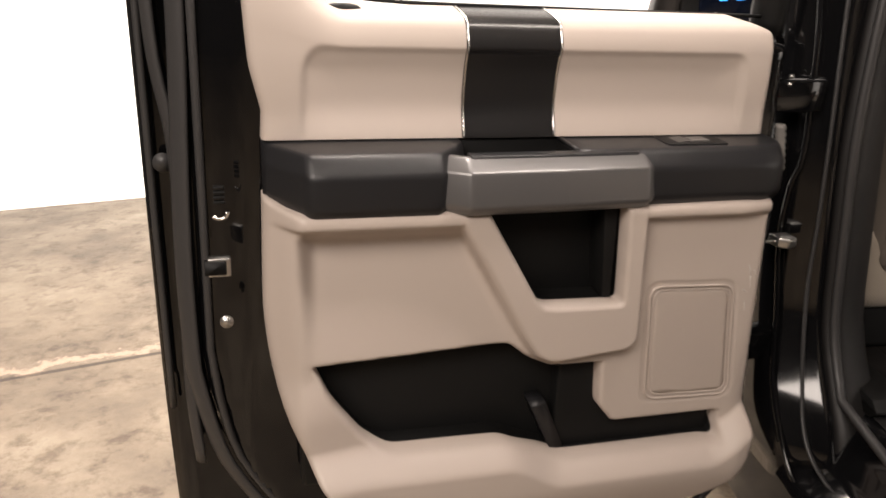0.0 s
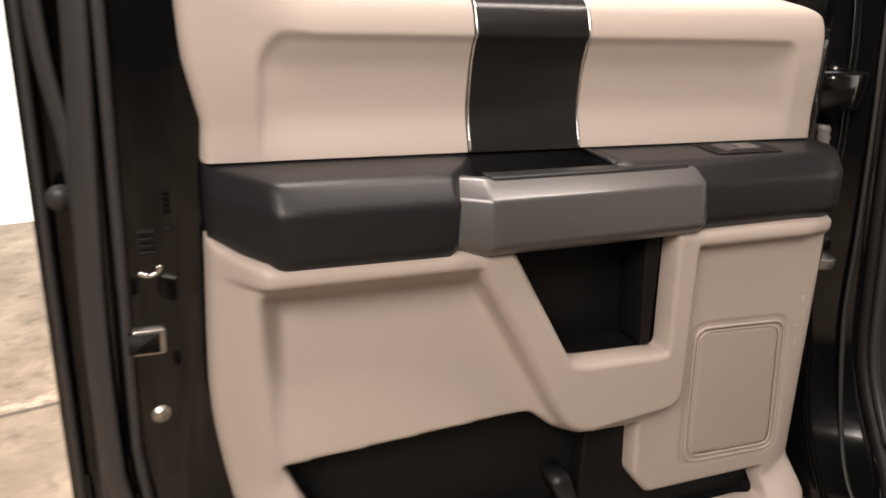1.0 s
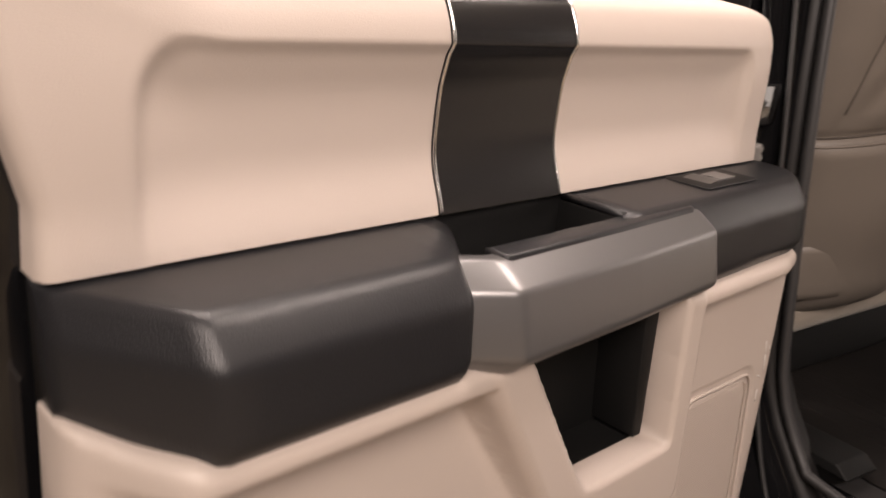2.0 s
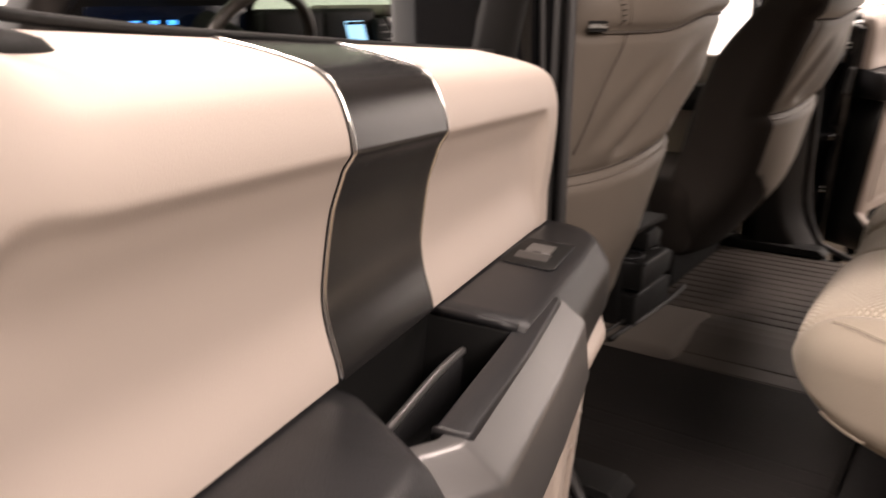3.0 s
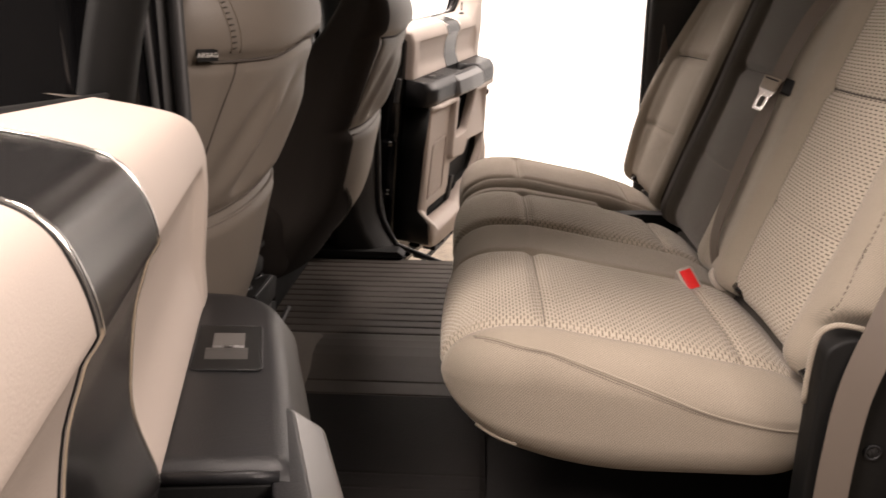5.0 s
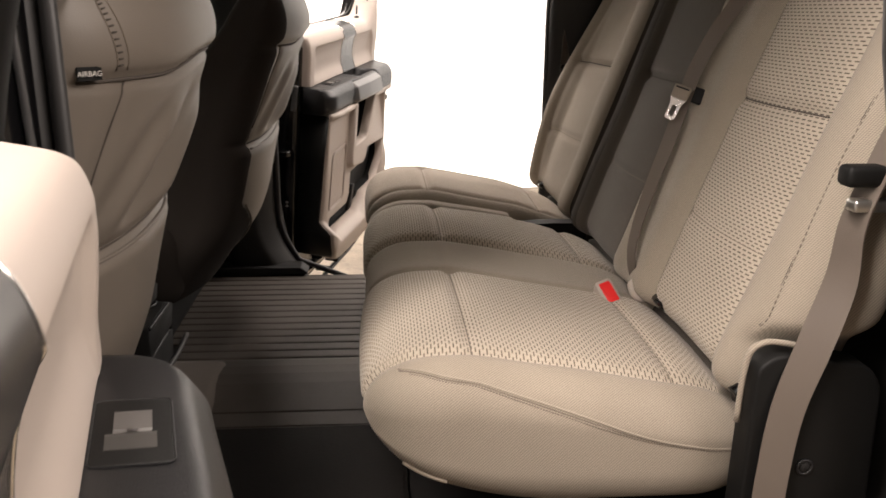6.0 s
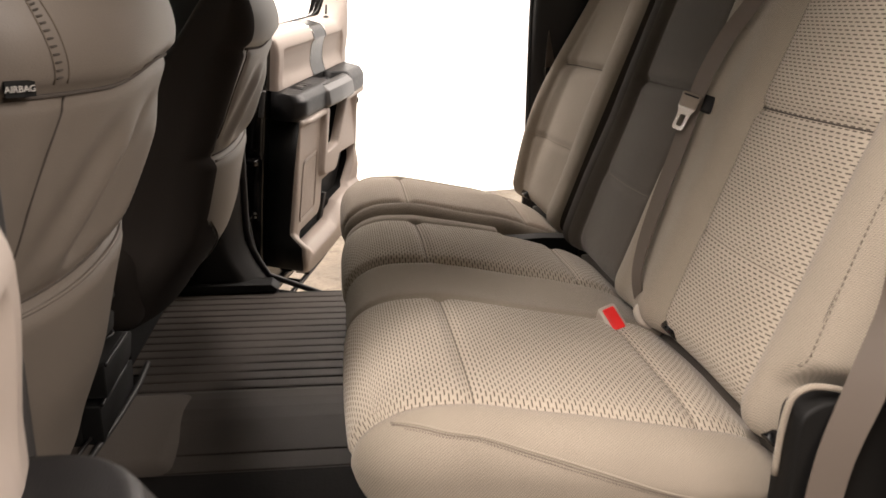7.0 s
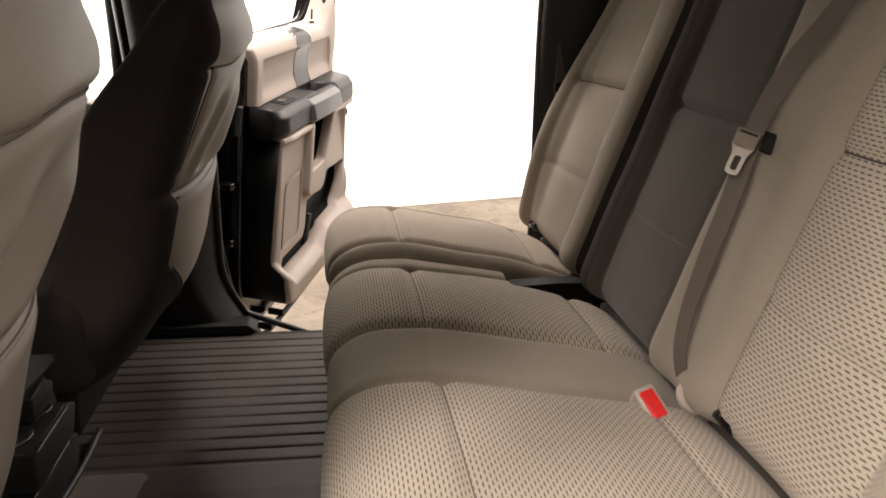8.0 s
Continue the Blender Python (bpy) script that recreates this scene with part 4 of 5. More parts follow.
    for w in (0.055, -0.46):
        for k in (-0.016, 0.016):
            addbm("bolt", rod((0.935, -0.052, w + 0.030 + k * 0.45), (0, 1, 0), 0.0045, 0.008, 6, bevel=0.001), STEEL, door, "zinc hinge bolt")
        addbm("hinge", prism(rounded([(0.90, -0.10), (0.99, -0.115), (reach, -0.10), (reach, -0.06), (0.99, -0.05), (0.90, -0.05)], 0.01), 2, w - 0.03, w + 0.03, 0.005), GLOSS, door, "black painted door hinge")
    # lock pin by the window
    addbm("lock_pin", rod((0.128, -0.058, 0.20), (0, 0, 1), 0.004, 0.038, 10, bevel=0.001), BLACK, door, "black lock pin")
    v, f = loft([[(0.128 + 0.030 * r * math.cos(a), -0.058 + 0.010 * r * math.sin(a), h) for a in np.linspace(0, 2 * math.pi, 20, endpoint=False)] for r, h in ((1.0, 0.180), (1.0, 0.187), (0.8, 0.1915), (0.4, 0.194))])
    add("pin_base", (v, f), BLACK, door, "black oval base of the lock pin")
    return door


def perforated():
    m = material("beige_perforated_plastic", (0.46, 0.397, 0.352), 0.6, vary=0.02)
    nt = m.node_tree
    b = nt.nodes["Principled BSDF"]
    tc = nt.nodes.new("ShaderNodeTexCoord")
    sp = nt.nodes.new("ShaderNodeSeparateXYZ")
    cb = nt.nodes.new("ShaderNodeCombineXYZ")
    nt.links.new(tc.outputs["Object"], sp.inputs[0])
    nt.links.new(sp.outputs[0], cb.inputs[0])
    nt.links.new(sp.outputs[2], cb.inputs[1])
    vo = nt.nodes.new("ShaderNodeTexVoronoi")
    vo.voronoi_dimensions = "2D"
    vo.inputs["Scale"].default_value, vo.inputs["Randomness"].default_value = 330, 0.0
    nt.links.new(cb.outputs[0], vo.inputs["Vector"])
    # each small hole shows its dark bottom
    hole = nt.nodes.new("ShaderNodeValToRGB")
    hole.color_ramp.elements[0].position, hole.color_ramp.elements[0].color = 0.22, (0.70, 0.68, 0.66, 1)
    hole.color_ramp.elements[1].position, hole.color_ramp.elements[1].color = 0.36, (1, 1, 1, 1)
    nt.links.new(vo.outputs["Distance"], hole.inputs[0])
    mul = nt.nodes.new("ShaderNodeMix")
    mul.data_type, mul.blend_type = "RGBA", "MULTIPLY"
    mul.inputs[0].default_value = 1.0
    nt.links.new(b.inputs["Base Color"].links[0].from_socket, mul.inputs[6])
    nt.links.new(hole.outputs[0], mul.inputs[7])
    nt.links.new(mul.outputs[2], b.inputs["Base Color"])
    bp = nt.nodes.new("ShaderNodeBump")
    bp.inputs["Strength"].default_value, bp.inputs["Distance"].default_value = 0.6, 0.0015
    nt.links.new(vo.outputs["Distance"], bp.inputs["Height"])
    nt.links.new(bp.outputs["Normal"], b.inputs["Normal"])
    return m


PERF = perforated()
SWITCH = material("light_grey_switch", (0.11, 0.104, 0.101), 0.4, grain=0.1, grain_scale=900)
RAMP = material("dark_grey_switch_ramp", (0.055, 0.052, 0.050), 0.4)
PIANO = material("glossy_charcoal_plastic", (0.018, 0.018, 0.019), 0.16, spec=0.6)
BOOT = material("grey_boot_rubber", (0.16, 0.15, 0.14), 0.6)
PALE = material("pale_print", (0.6, 0.58, 0.55), 0.6)
rear_door(False, NEAR, "open black rear car door with beige and charcoal trim")
FAR = Matrix(((0.9581, 0.273, -0.0871, 2.0174), (-0.2789, 0.9581, -0.0646, -0.2503), (0.0657, 0.0861, 0.9941, 1.3439), (0, 0, 0, 1)))
rear_door(True, FAR, "open rear car door on the far side with beige and charcoal trim")

# ---- the rear bench ----
PIPING = material("pale_piping", (0.26, 0.22, 0.18), 0.8)
THREAD_SOFT = material("taupe_thread", (0.16, 0.135, 0.11), 0.9)

def split_box(ob, lo, hi, r, cell, bend, groups, uv_of):
    """A soft box whose hull is divided among parts: groups of (name, material, label, test), the first test that holds for a face's centre wins."""
    raw, faces = rbox(lo, hi, 0.0005, cell)
    p = bend(soften(raw, lo, hi, r), raw)
    uv = uv_of(raw)
    centre = np.array([raw[list(f)].mean(0) for f in faces])

    def lie(path, lift=0.0):
        """Points of the finished surface nearest to places given on the plain box."""
        return [tuple(v) for v in bend(soften(np.array(path, float), lo, hi, r), np.array(path, float)) + lift]

    left = np.ones(len(faces), bool)
    for name, mat, label, test in groups:
        pick = left & test(centre[:, 0], centre[:, 1], centre[:, 2])
        left &= ~pick
        fs = [faces[i] for i in np.nonzero(pick)[0]]
        if not fs:
            continue
        used = sorted({v for f in fs for v in f})
        at = {v: k for k, v in enumerate(used)}
        solid(name, p[used], [tuple(at[v] for v in f) for f in fs], mat, ob, label, uvs=uv[used])
    return lie


def seam(ob, path, lift=(0, 0, 0), r=0.0016, mat=None, name="seam"):
    v, f = tube([tuple(np.array(p) + lift) for p in path], r, 6)
    solid(name, v, f, mat or SEAM, ob)


def groove(x, at, wide, deep):
    return deep * np.exp(-(((x - at) / wide) ** 2))


def bench():
    left = thing("rear_seat", "tan cloth rear bench seat for two, with dashed inserts", "car seat", group="rear seats")
    right = thing("rear_seat", "tan cloth single rear seat beside the open door", "car seat", group="rear seats")
    for ob, x0, x1, bx0, bx1, places in (
        (left, -0.768, 0.292, -0.815, 0.265, ((-0.685, -0.285, -0.670, -0.372), (-0.105, 0.185, -0.135, 0.160))),
        (right, 0.302, 0.765, 0.290, 0.790, ((0.375, 0.690, 0.430, 0.720),)),
    ):
        lo, hi, r = (x0, -0.837, 0.82), (x1, -0.222, 1.068), (0.065, 0.11, 0.075)

        def seam_at(y, down=0.0):
            """The side seam on the plain box: it starts on top at the front and drops down the side."""
            e = float(np.interp(y, [-0.80, -0.725, -0.58, -0.437, -0.345, -0.295, -0.26], [-0.132, -0.110, -0.064, -0.026, 0.006, 0.029, 0.045])) - down
            return (x0 + e, y, hi[2]) if e > 0 else (x0, y, hi[2] + e)

        def seat_bend(p, raw):
            p = p.copy()
            x, y = p[:, 0].copy(), p[:, 1].copy()
            top = smooth(0.90, 1.03, p[:, 2])
            p[:, 2] += top * (-0.17 * np.clip(-0.385 - y, 0, 1))
            k = np.clip((y + 0.56) / 0.338, 0, 0.995)
            belly = 0.828 + 0.17 * (1 - np.sqrt(1 - k * k))
            low = p[:, 2] < 1.0
            p[low, 2] = belly[low] + (p[low, 2] - 0.82) * (1.0 - belly[low]) / 0.18
            if ob is left:
                # the rear corner is cut out for the hinge cover
                p[:, 2] -= 0.075 * smooth(0.135, 0.160, x) * smooth(-0.588, -0.612, y) * top
            front = smooth(-0.30, -0.235, y) * smooth(0.86, 0.95, p[:, 2])
            p[:, 2] += 0.021 * smooth(-0.28, 0.0, x) * top * smooth(-0.80, -0.60, y)
            for a, b, _, _ in places:
                mid = np.clip((x - a) / (b - a), 0, 1)
                puff = np.sin(np.pi * mid) ** 0.6
                p[:, 2] += 0.010 * puff * top
                p[:, 1] += 0.008 * puff * front
                for e in (a, b):
                    p[:, 2] -= groove(x, e, 0.010, 0.009) * top
                    p[:, 1] -= groove(x, e, 0.010, 0.007) * front
                within = smooth(a - 0.02, a + 0.01, x) * smooth(b + 0.02, b - 0.01, x)
                p[:, 2] -= (groove(y, -0.387, 0.012, 0.010) + groove(y, -0.704, 0.010, 0.007)) * top * within
            # hip dents and small slack folds
            n = np.array([noise.noise(Vector((a * 6, b * 6, 3.1))) for a, b in zip(x, y)])
            p[:, 2] += 0.004 * n * top
            return p

        ins = lambda x, y, z: np.any([(x > a) & (x < b) & (z > 0.925) & (y > -0.79) & ((z > 1.06) | (y > -0.225)) for a, b, _, _ in places], axis=0)
        lie = split_box(ob, lo, hi, r, 0.0075, seat_bend, [
            ("cushion_insert", CLOTH_DASH if ob is left else CLOTH_FAINT, "tan cloth insert with dark dashes" if ob is left else "tan cloth insert with faint dashes", ins),
            ("seat_cushion", CLOTH, "plain tan cloth cushion", lambda x, y, z: x > -9),
        ], lambda raw: np.stack([raw[:, 0], raw[:, 1] - raw[:, 2]], 1))

        for a, b, _, _ in places:
            for yy in (-0.387, -0.704):
                seam(ob, lie([(x, yy, hi[2]) for x in np.linspace(a, b, 24)]), (0, 0, 0.0003), 0.0011, THREAD_SOFT)
            for e in (a, b):
                seam(ob, lie([(e, y, hi[2]) for y in np.linspace(-0.78, hi[1], 40)] + [(e, hi[1], z) for z in np.linspace(hi[2] - 0.01, 0.93, 12)]), (0, 0, -0.0002), 0.0009, THREAD_SOFT)
        if ob is left:
            ys = np.linspace(-0.80, -0.262, 60)
            seam(ob, lie([seam_at(y) for y in ys]), (0.0004, 0, 0), 0.0011, THREAD_SOFT)
            seam(ob, lie([seam_at(y, -0.0055) for y in ys]), (0.0012, 0, 0), 0.0024, CLOTH, "piping")
            for k in range(120):
                y = -0.795 + 0.0043 * k
                seam(ob, lie([seam_at(y, 0.005), seam_at(y + 0.0026, 0.005)]), (-0.0002, 0, 0), 0.0008, THREAD_SOFT, "stitch")
            low = lie([(x0, y, 0.846) for y in np.linspace(-0.345, -0.262, 20)])
            seam(ob, low, (-0.001, 0.0005, -0.002), 0.0028, PIPING, "piping")

        blo, bhi, br = (bx0, -0.15, 0.999), (bx1, 0.0, 1.80), (0.045, 0.07, 0.065)

        def back_bend(p, raw):
            p = p.copy()
            x, z = p[:, 0].copy(), p[:, 2].copy()
            front = smooth(-0.07, -0.01, p[:, 1])
            p[:, 1] += -0.768 - 0.356 * (z - 1.024)
            for _, _, a, b in places:
                bol = smooth(a + 0.015, a - 0.045, x) * smooth(a - 0.16, a - 0.06, x) + smooth(b - 0.015, b + 0.045, x) * smooth(b + 0.16, b + 0.06, x)
                p[:, 1] += 0.022 * bol * front
                for e in (a, b):
                    p[:, 1] -= groove(x, e, 0.010, 0.007) * front
                within = smooth(a - 0.02, a + 0.01, x) * smooth(b + 0.02, b - 0.01, x)
                p[:, 1] -= (groove(z, 1.414, 0.011, 0.012) + groove(z, 1.205, 0.010, 0.004)) * front * within
                p[:, 1] += 0.008 * front * within * np.sin(np.pi * np.clip((x - a) / (b - a), 0, 1)) * smooth(1.0, 1.2, z)
            if ob is right:
                belly = np.sin(np.pi * np.clip((z - 0.96) / 0.66, 0, 1)) ** 1.3
                p[:, 1] += (0.034 * smooth(0.66, 0.735, x) + 0.010 * smooth(0.45, 0.66, x)) * belly * front
            n = np.array([noise.noise(Vector((a * 5, b * 5, 7.7))) for a, b in zip(x, z)])
            p[:, 1] += 0.005 * n * front
            # the outer lower corner is cut away for the black cover
            p[:, 0] += 0.042 * smooth(1.150, 1.095, z) * smooth(-0.70, -0.80, x)
            if ob is left:
                crease = -0.772 + 0.014 * np.sin((z - 1.1) * 7)
                p[:, 1] -= groove(x, crease, 0.006, 0.004) * front * smooth(1.10, 1.14, z)
            return p

        bins = lambda x, y, z: np.any([(x > a) & (x < b) & (y > -0.001) & (z > 0.99) for _, _, a, b in places], axis=0)
        # faces beside the gap between the seats, painted dark for shade
        dark_bolster = (lambda x, y, z: x < 0.316) if ob is right else (lambda x, y, z: x > 0.190)
        # the middle of the backrest wears the darkened cloth in place of roof shade
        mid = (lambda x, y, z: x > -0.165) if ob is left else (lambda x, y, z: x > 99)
        lie = split_box(ob, blo, bhi, br, 0.0075, back_bend, [
            ("backrest_insert", CLOTH_DASH if ob is left else CLOTH, "cloth backrest insert", lambda x, y, z: bins(x, y, z) & (x < -0.2 if ob is left else x > -9)),
            ("inner_bolster", BOLSTER, "bolster cloth darkened for shade", dark_bolster),
            ("middle_backrest", CLOTH_SHADED, "middle backrest, tan cloth darkened for shade", mid),
            ("backrest", CLOTH, "plain tan cloth backrest", lambda x, y, z: x > -9),
        ], lambda raw: np.stack([raw[:, 0], raw[:, 2] - raw[:, 1]], 1))
        for _, _, a, b in places:
            for zz in (1.414, 1.205):
                seam(ob, lie([(x, 0.0, zz) for x in np.linspace(a, b, 24)]), (0, 0.0010 if zz > 1.3 else 0.0, 0), 0.0015 if zz > 1.3 else 0.0009, SEAM if zz > 1.3 else THREAD_SOFT)
            for e in (a, b):
                seam(ob, lie([(e, 0.0, z) for z in np.linspace(1.03, 1.74, 40)]), (0, -0.0002, 0), 0.0009, THREAD_SOFT)
        # strip added in the seat crease, its dark colour painting the soft shade there
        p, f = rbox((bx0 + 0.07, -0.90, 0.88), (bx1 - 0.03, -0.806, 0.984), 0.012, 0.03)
        solid("crease_filler", p, f, CLOTH_SHADED, ob, "strip filling the seat crease, darkened for shade", uvs=p[:, :2])
        # stitched seam along the outer bolster
        if ob is left:
            line = lambda z: (-0.772 + 0.014 * math.sin((z - 1.1) * 7), 0.0, z)
            seam(ob, lie([line(z) for z in np.linspace(1.13, 1.60, 50)]), (0, -0.0006, 0), 0.0012)
            for k in range(52):
                z = 1.13 + 0.009 * k
                a, b = line(z), line(z + 0.0055)
                seam(ob, lie([(a[0] - 0.005, 0, a[2]), (b[0] - 0.005, 0, b[2])]), (0, 0.0001, 0), 0.0011, THREAD_SOFT, "stitch")


bench()


def ribbon(path, side, width, thick):
    """Flat webbing along a path; side gives the direction across for each point."""
    rings = []
    n = len(path)
    for i, p in enumerate(path):
        p = Vector(p)
        t = (Vector(path[min(i + 1, n - 1)]) - Vector(path[max(i - 1, 0)])).normalized()
        sd = Vector(side[i] if isinstance(side, list) else side)
        sd = (sd - t * sd.dot(t)).normalized() * (width / 2)
        nn = t.cross(sd).normalized() * (thick / 2)
        rings.append([p - sd + nn, p + sd + nn, p + sd - nn, p - sd - nn])
    return loft(rings)


def belts():
    mid = thing("seat_belt", "taupe seat belt with steel tongue hanging on the backrest", "seat belt", group="rear seat belts")
    path = curve([(-0.372, -0.975, 1.74), (-0.294, -0.918, 1.585), (-0.256, -0.898, 1.529), (-0.236, -0.873, 1.459), (-0.232, -0.857, 1.403), (-0.25, -0.826, 1.319), (-0.26, -0.793, 1.227), (-0.271, -0.767, 1.144), (-0.285, -0.757, 1.085), (-0.29, -0.775, 1.03), (-0.29, -0.83, 0.99)], 56)
    v, f = ribbon(path, [(1, 0.75 + 0.5 * math.sin(0.11 * k), 0.2 * math.cos(0.2 * k)) for k in range(56)], 0.029, 0.0022)
    solid("webbing", v, f, BELT, mid, "taupe woven webbing").data.set_sharp_from_angle(angle=radians(35))
    up = Vector((0.013, -0.029, 0.057)).normalized()
    out = Vector((-0.85, 0.45, 0.30))
    out = (out - up * out.dot(up)).normalized()
    m = Matrix((up.cross(out), up, out)).transposed().to_4x4() @ Matrix.Scale(0.74, 4)
    m.translation = Vector((-0.2354, -0.8481, 1.4083)) + out * 0.008
    head = prism(rounded([(-0.021, -0.020), (0.021, -0.020), (0.024, 0.018), (-0.024, 0.018)], 0.006), 2, -0.006, 0.007, 0.003)
    blade = sheet(rounded([(-0.014, -0.078), (0.014, -0.078), (0.015, -0.034), (0.024, -0.014), (-0.024, -0.014), (-0.015, -0.034)], [0.010, 0.010, 0.006, 0.003, 0.003, 0.006]), [rounded([(-0.0065, -0.068), (0.0065, -0.068), (0.0065, -0.038), (-0.0065, -0.038)], 0.004)], lambda u, w: 0 * u + 0.001, 0.002, 0.002)
    tg = part("tongue", head, CLOTHGREY, mid, "grey plastic belt tongue housing")
    tg.matrix_basis = m
    solid("blade", [(a, c, b) for a, b, c in blade[0]], [tuple(reversed(q)) for q in blade[1]], CHROME, tg, "bright steel tongue blade", flat=True)
    slot = part("slot_bar", prism(rounded([(-0.018, 0.008), (0.018, 0.008), (0.018, 0.012), (-0.018, 0.012)], 0.0015), 2, 0.0065, 0.0078, 0.0), DARK, tg)
    stop = part("belt_guide", rbox_bm((-0.020, -0.022, -0.010), (0.020, 0.022, 0.004), 0.006), BLACK, mid, "black belt guide behind the tongue")
    stop.matrix_basis = Matrix.Translation(Vector((-0.240, -0.880, 1.405))) @ m.to_3x3().to_4x4()

    near = thing("seat_belt", "taupe outer seat belt running down beside the bench", "seat belt", group="rear seat belts")
    path = curve([(-0.845, -0.965, 1.70), (-0.838, -0.925, 1.50), (-0.834, -0.888, 1.38), (-0.830, -0.866, 1.30), (-0.830, -0.862, 1.22), (-0.832, -0.838, 1.13), (-0.834, -0.812, 1.035), (-0.836, -0.802, 0.93), (-0.836, -0.80, 0.82)], 96)
    sides = [Vector((1, 0.12, 0)) * float(smooth(82, 26, k)) + Vector((0.15, 1.0, 0.25)) * float(smooth(26, 82, k)) for k in range(96)]
    v, f = ribbon(path, sides, 0.046, 0.0022)
    solid("webbing", v, f, BELT, near, "taupe woven webbing").data.set_sharp_from_angle(angle=radians(35))
    g = part("belt_guide", rbox_bm((-0.850, -0.905, 1.350), (-0.818, -0.838, 1.378), 0.008), BLACK, near, "black belt guide")
    part("tongue", rbox_bm((-0.850, -0.925, 1.318), (-0.826, -0.852, 1.334), 0.004), STEEL, near, "bright steel tongue")


    far = thing("seat_belt", "dark taupe seat belt hanging beside the far rear seat", "seat belt", group="rear seat belts")
    path = curve([(0.835, -0.93, 1.80), (0.832, -0.885, 1.60), (0.828, -0.868, 1.42), (0.826, -0.872, 1.30), (0.826, -0.865, 1.15), (0.828, -0.845, 1.02)], 50)
    v, f = ribbon(path, [Vector((-0.35, 1.0, 0.1)) for _ in path], 0.046, 0.0022)
    solid("webbing", v, f, BELT, far, "taupe woven webbing").data.set_sharp_from_angle(angle=radians(35))
    part("tongue", rbox_bm((0.818, -0.892, 1.372), (0.838, -0.845, 1.398), 0.005), BLACK, far, "black tongue housing")
    part("blade", rbox_bm((0.816, -0.878, 1.335), (0.820, -0.858, 1.374), 0.002), STEEL, far, "bright steel tongue blade")


BUCKLE = material("pale_grey_buckle_plastic", (0.46, 0.41, 0.36), 0.45)
CLOTHGREY = material("grey_tan_plastic", (0.26, 0.22, 0.18), 0.5)
belts()


def buckles():
    b = thing("belt_buckle", "seat belt buckle with a red release button between the cushions", "buckle", group="rear buckles")
    nrm = Vector((-0.66, 0.12, 0.74)).normalized()
    along = Vector((0.033, 0.015, 0.028))
    along = (along - nrm * along.dot(nrm)).normalized()
    m = Matrix((along.cross(nrm), along, nrm)).transposed().to_4x4()
    m.translation = Vector((-0.3235, -0.7049, 1.0293)) - nrm * 0.011
    b.matrix_world = m
    part("housing", rbox_bm((-0.0175, -0.0305, -0.06), (0.0175, 0.0305, 0.0085), 0.006), BUCKLE, b, "pale grey buckle housing")
    part("release_button", rbox_bm((-0.0118, -0.0232, 0.004), (0.0118, 0.0232, 0.0112), 0.003), RED, b, "red release button")
    c = thing("belt_buckle", "grey tan buckle loop beside the red buckle", "buckle", group="rear buckles")
    c.matrix_world = pose(-0.302, -0.766, 1.020, 52, -30, -40)
    v, f = tube([(0.015 * math.cos(a), 0.021 * math.sin(a), 0.008) for a in np.linspace(0, 2 * math.pi, 20, endpoint=False)], 0.0068, 8, close=True)
    solid("loop", v, f, BUCKLE, c)
    part("stalk", rbox_bm((-0.015, -0.05, -0.03), (0.015, -0.02, 0.008), 0.006), CLOTHGREY, c)
    for x, y, z in ((-0.390, -0.806, 1.016), (-0.740, -0.800, 1.008), (0.70, -0.795, 1.016)):
        a = thing("child_seat_anchor", "black slotted child seat anchor cover in the seat crease", "anchor", group="child seat anchors")
        a.matrix_world = pose(x, y + 0.014, z + 0.014, 35, 0, 0)
        part("cover", rbox_bm((-0.026, -0.012, -0.012), (0.026, 0.014, 0.008), 0.005), GLOSS, a)
        part("slot", rbox_bm((-0.016, -0.004, 0.006), (0.016, 0.008, 0.0095), 0.001), BLACK, a)
    h = thing("hinge_cover", "black plastic hinge cover between the two rear seats", "hinge cover")
    part("foot", rbox_bm((0.160, -0.80, 0.90), (0.262, -0.612, 0.972), 0.006), BLACK, h)
    v, f = loft([[(x, -0.81, 0.92), (x, -0.605, 0.925), (x, -0.600, 0.990), (x, -0.622, 1.012), (x, -0.72, 1.017), (x, -0.81, 1.015)] for x in (0.258, 0.264, 0.300, 0.306)])
    solid("cover", v, f, BLACK, h, flat=True)
    # black cover at the outer foot of the backrest
    k = thing("seat_side_cover", "black plastic cover at the outer backrest foot, round hole", "seat cover")
    part("cover", prism(rounded([(-0.766, 0.78), (-0.768, 1.092), (-0.80, 1.112), (-0.930, 1.092), (-0.955, 1.06), (-0.965, 0.78)], [0.01, 0.015, 0.02, 0.03, 0.02, 0.01]), 0, -0.822, -0.772, 0.006, 3), BLACK, k)
    v, f = tube([(-0.8235, -0.856 + 0.011 * math.cos(a), 0.935 + 0.011 * math.sin(a)) for a in np.linspace(0, 2 * math.pi, 18, endpoint=False)], 0.0022, 6, close=True)
    solid("hole_ring", v, f, DARK, k)
    part("hole", rod((-0.8215, -0.856, 0.935), (-1, 0, 0), 0.010, 0.002, 18), CARPET, k)
    v, f = tube(curve([(-0.800, -0.757, 1.00), (-0.802, -0.757, 1.06), (-0.806, -0.760, 1.105), (-0.808, -0.774, 1.122), (-0.808, -0.80, 1.124), (-0.808, -0.86, 1.110)], 24), 0.0045, 8)
    solid("piping", v, f, CLOTH, k, "tan cloth piping round the cover", uvs=[(p[0], p[2]) for p in v])


buckles()


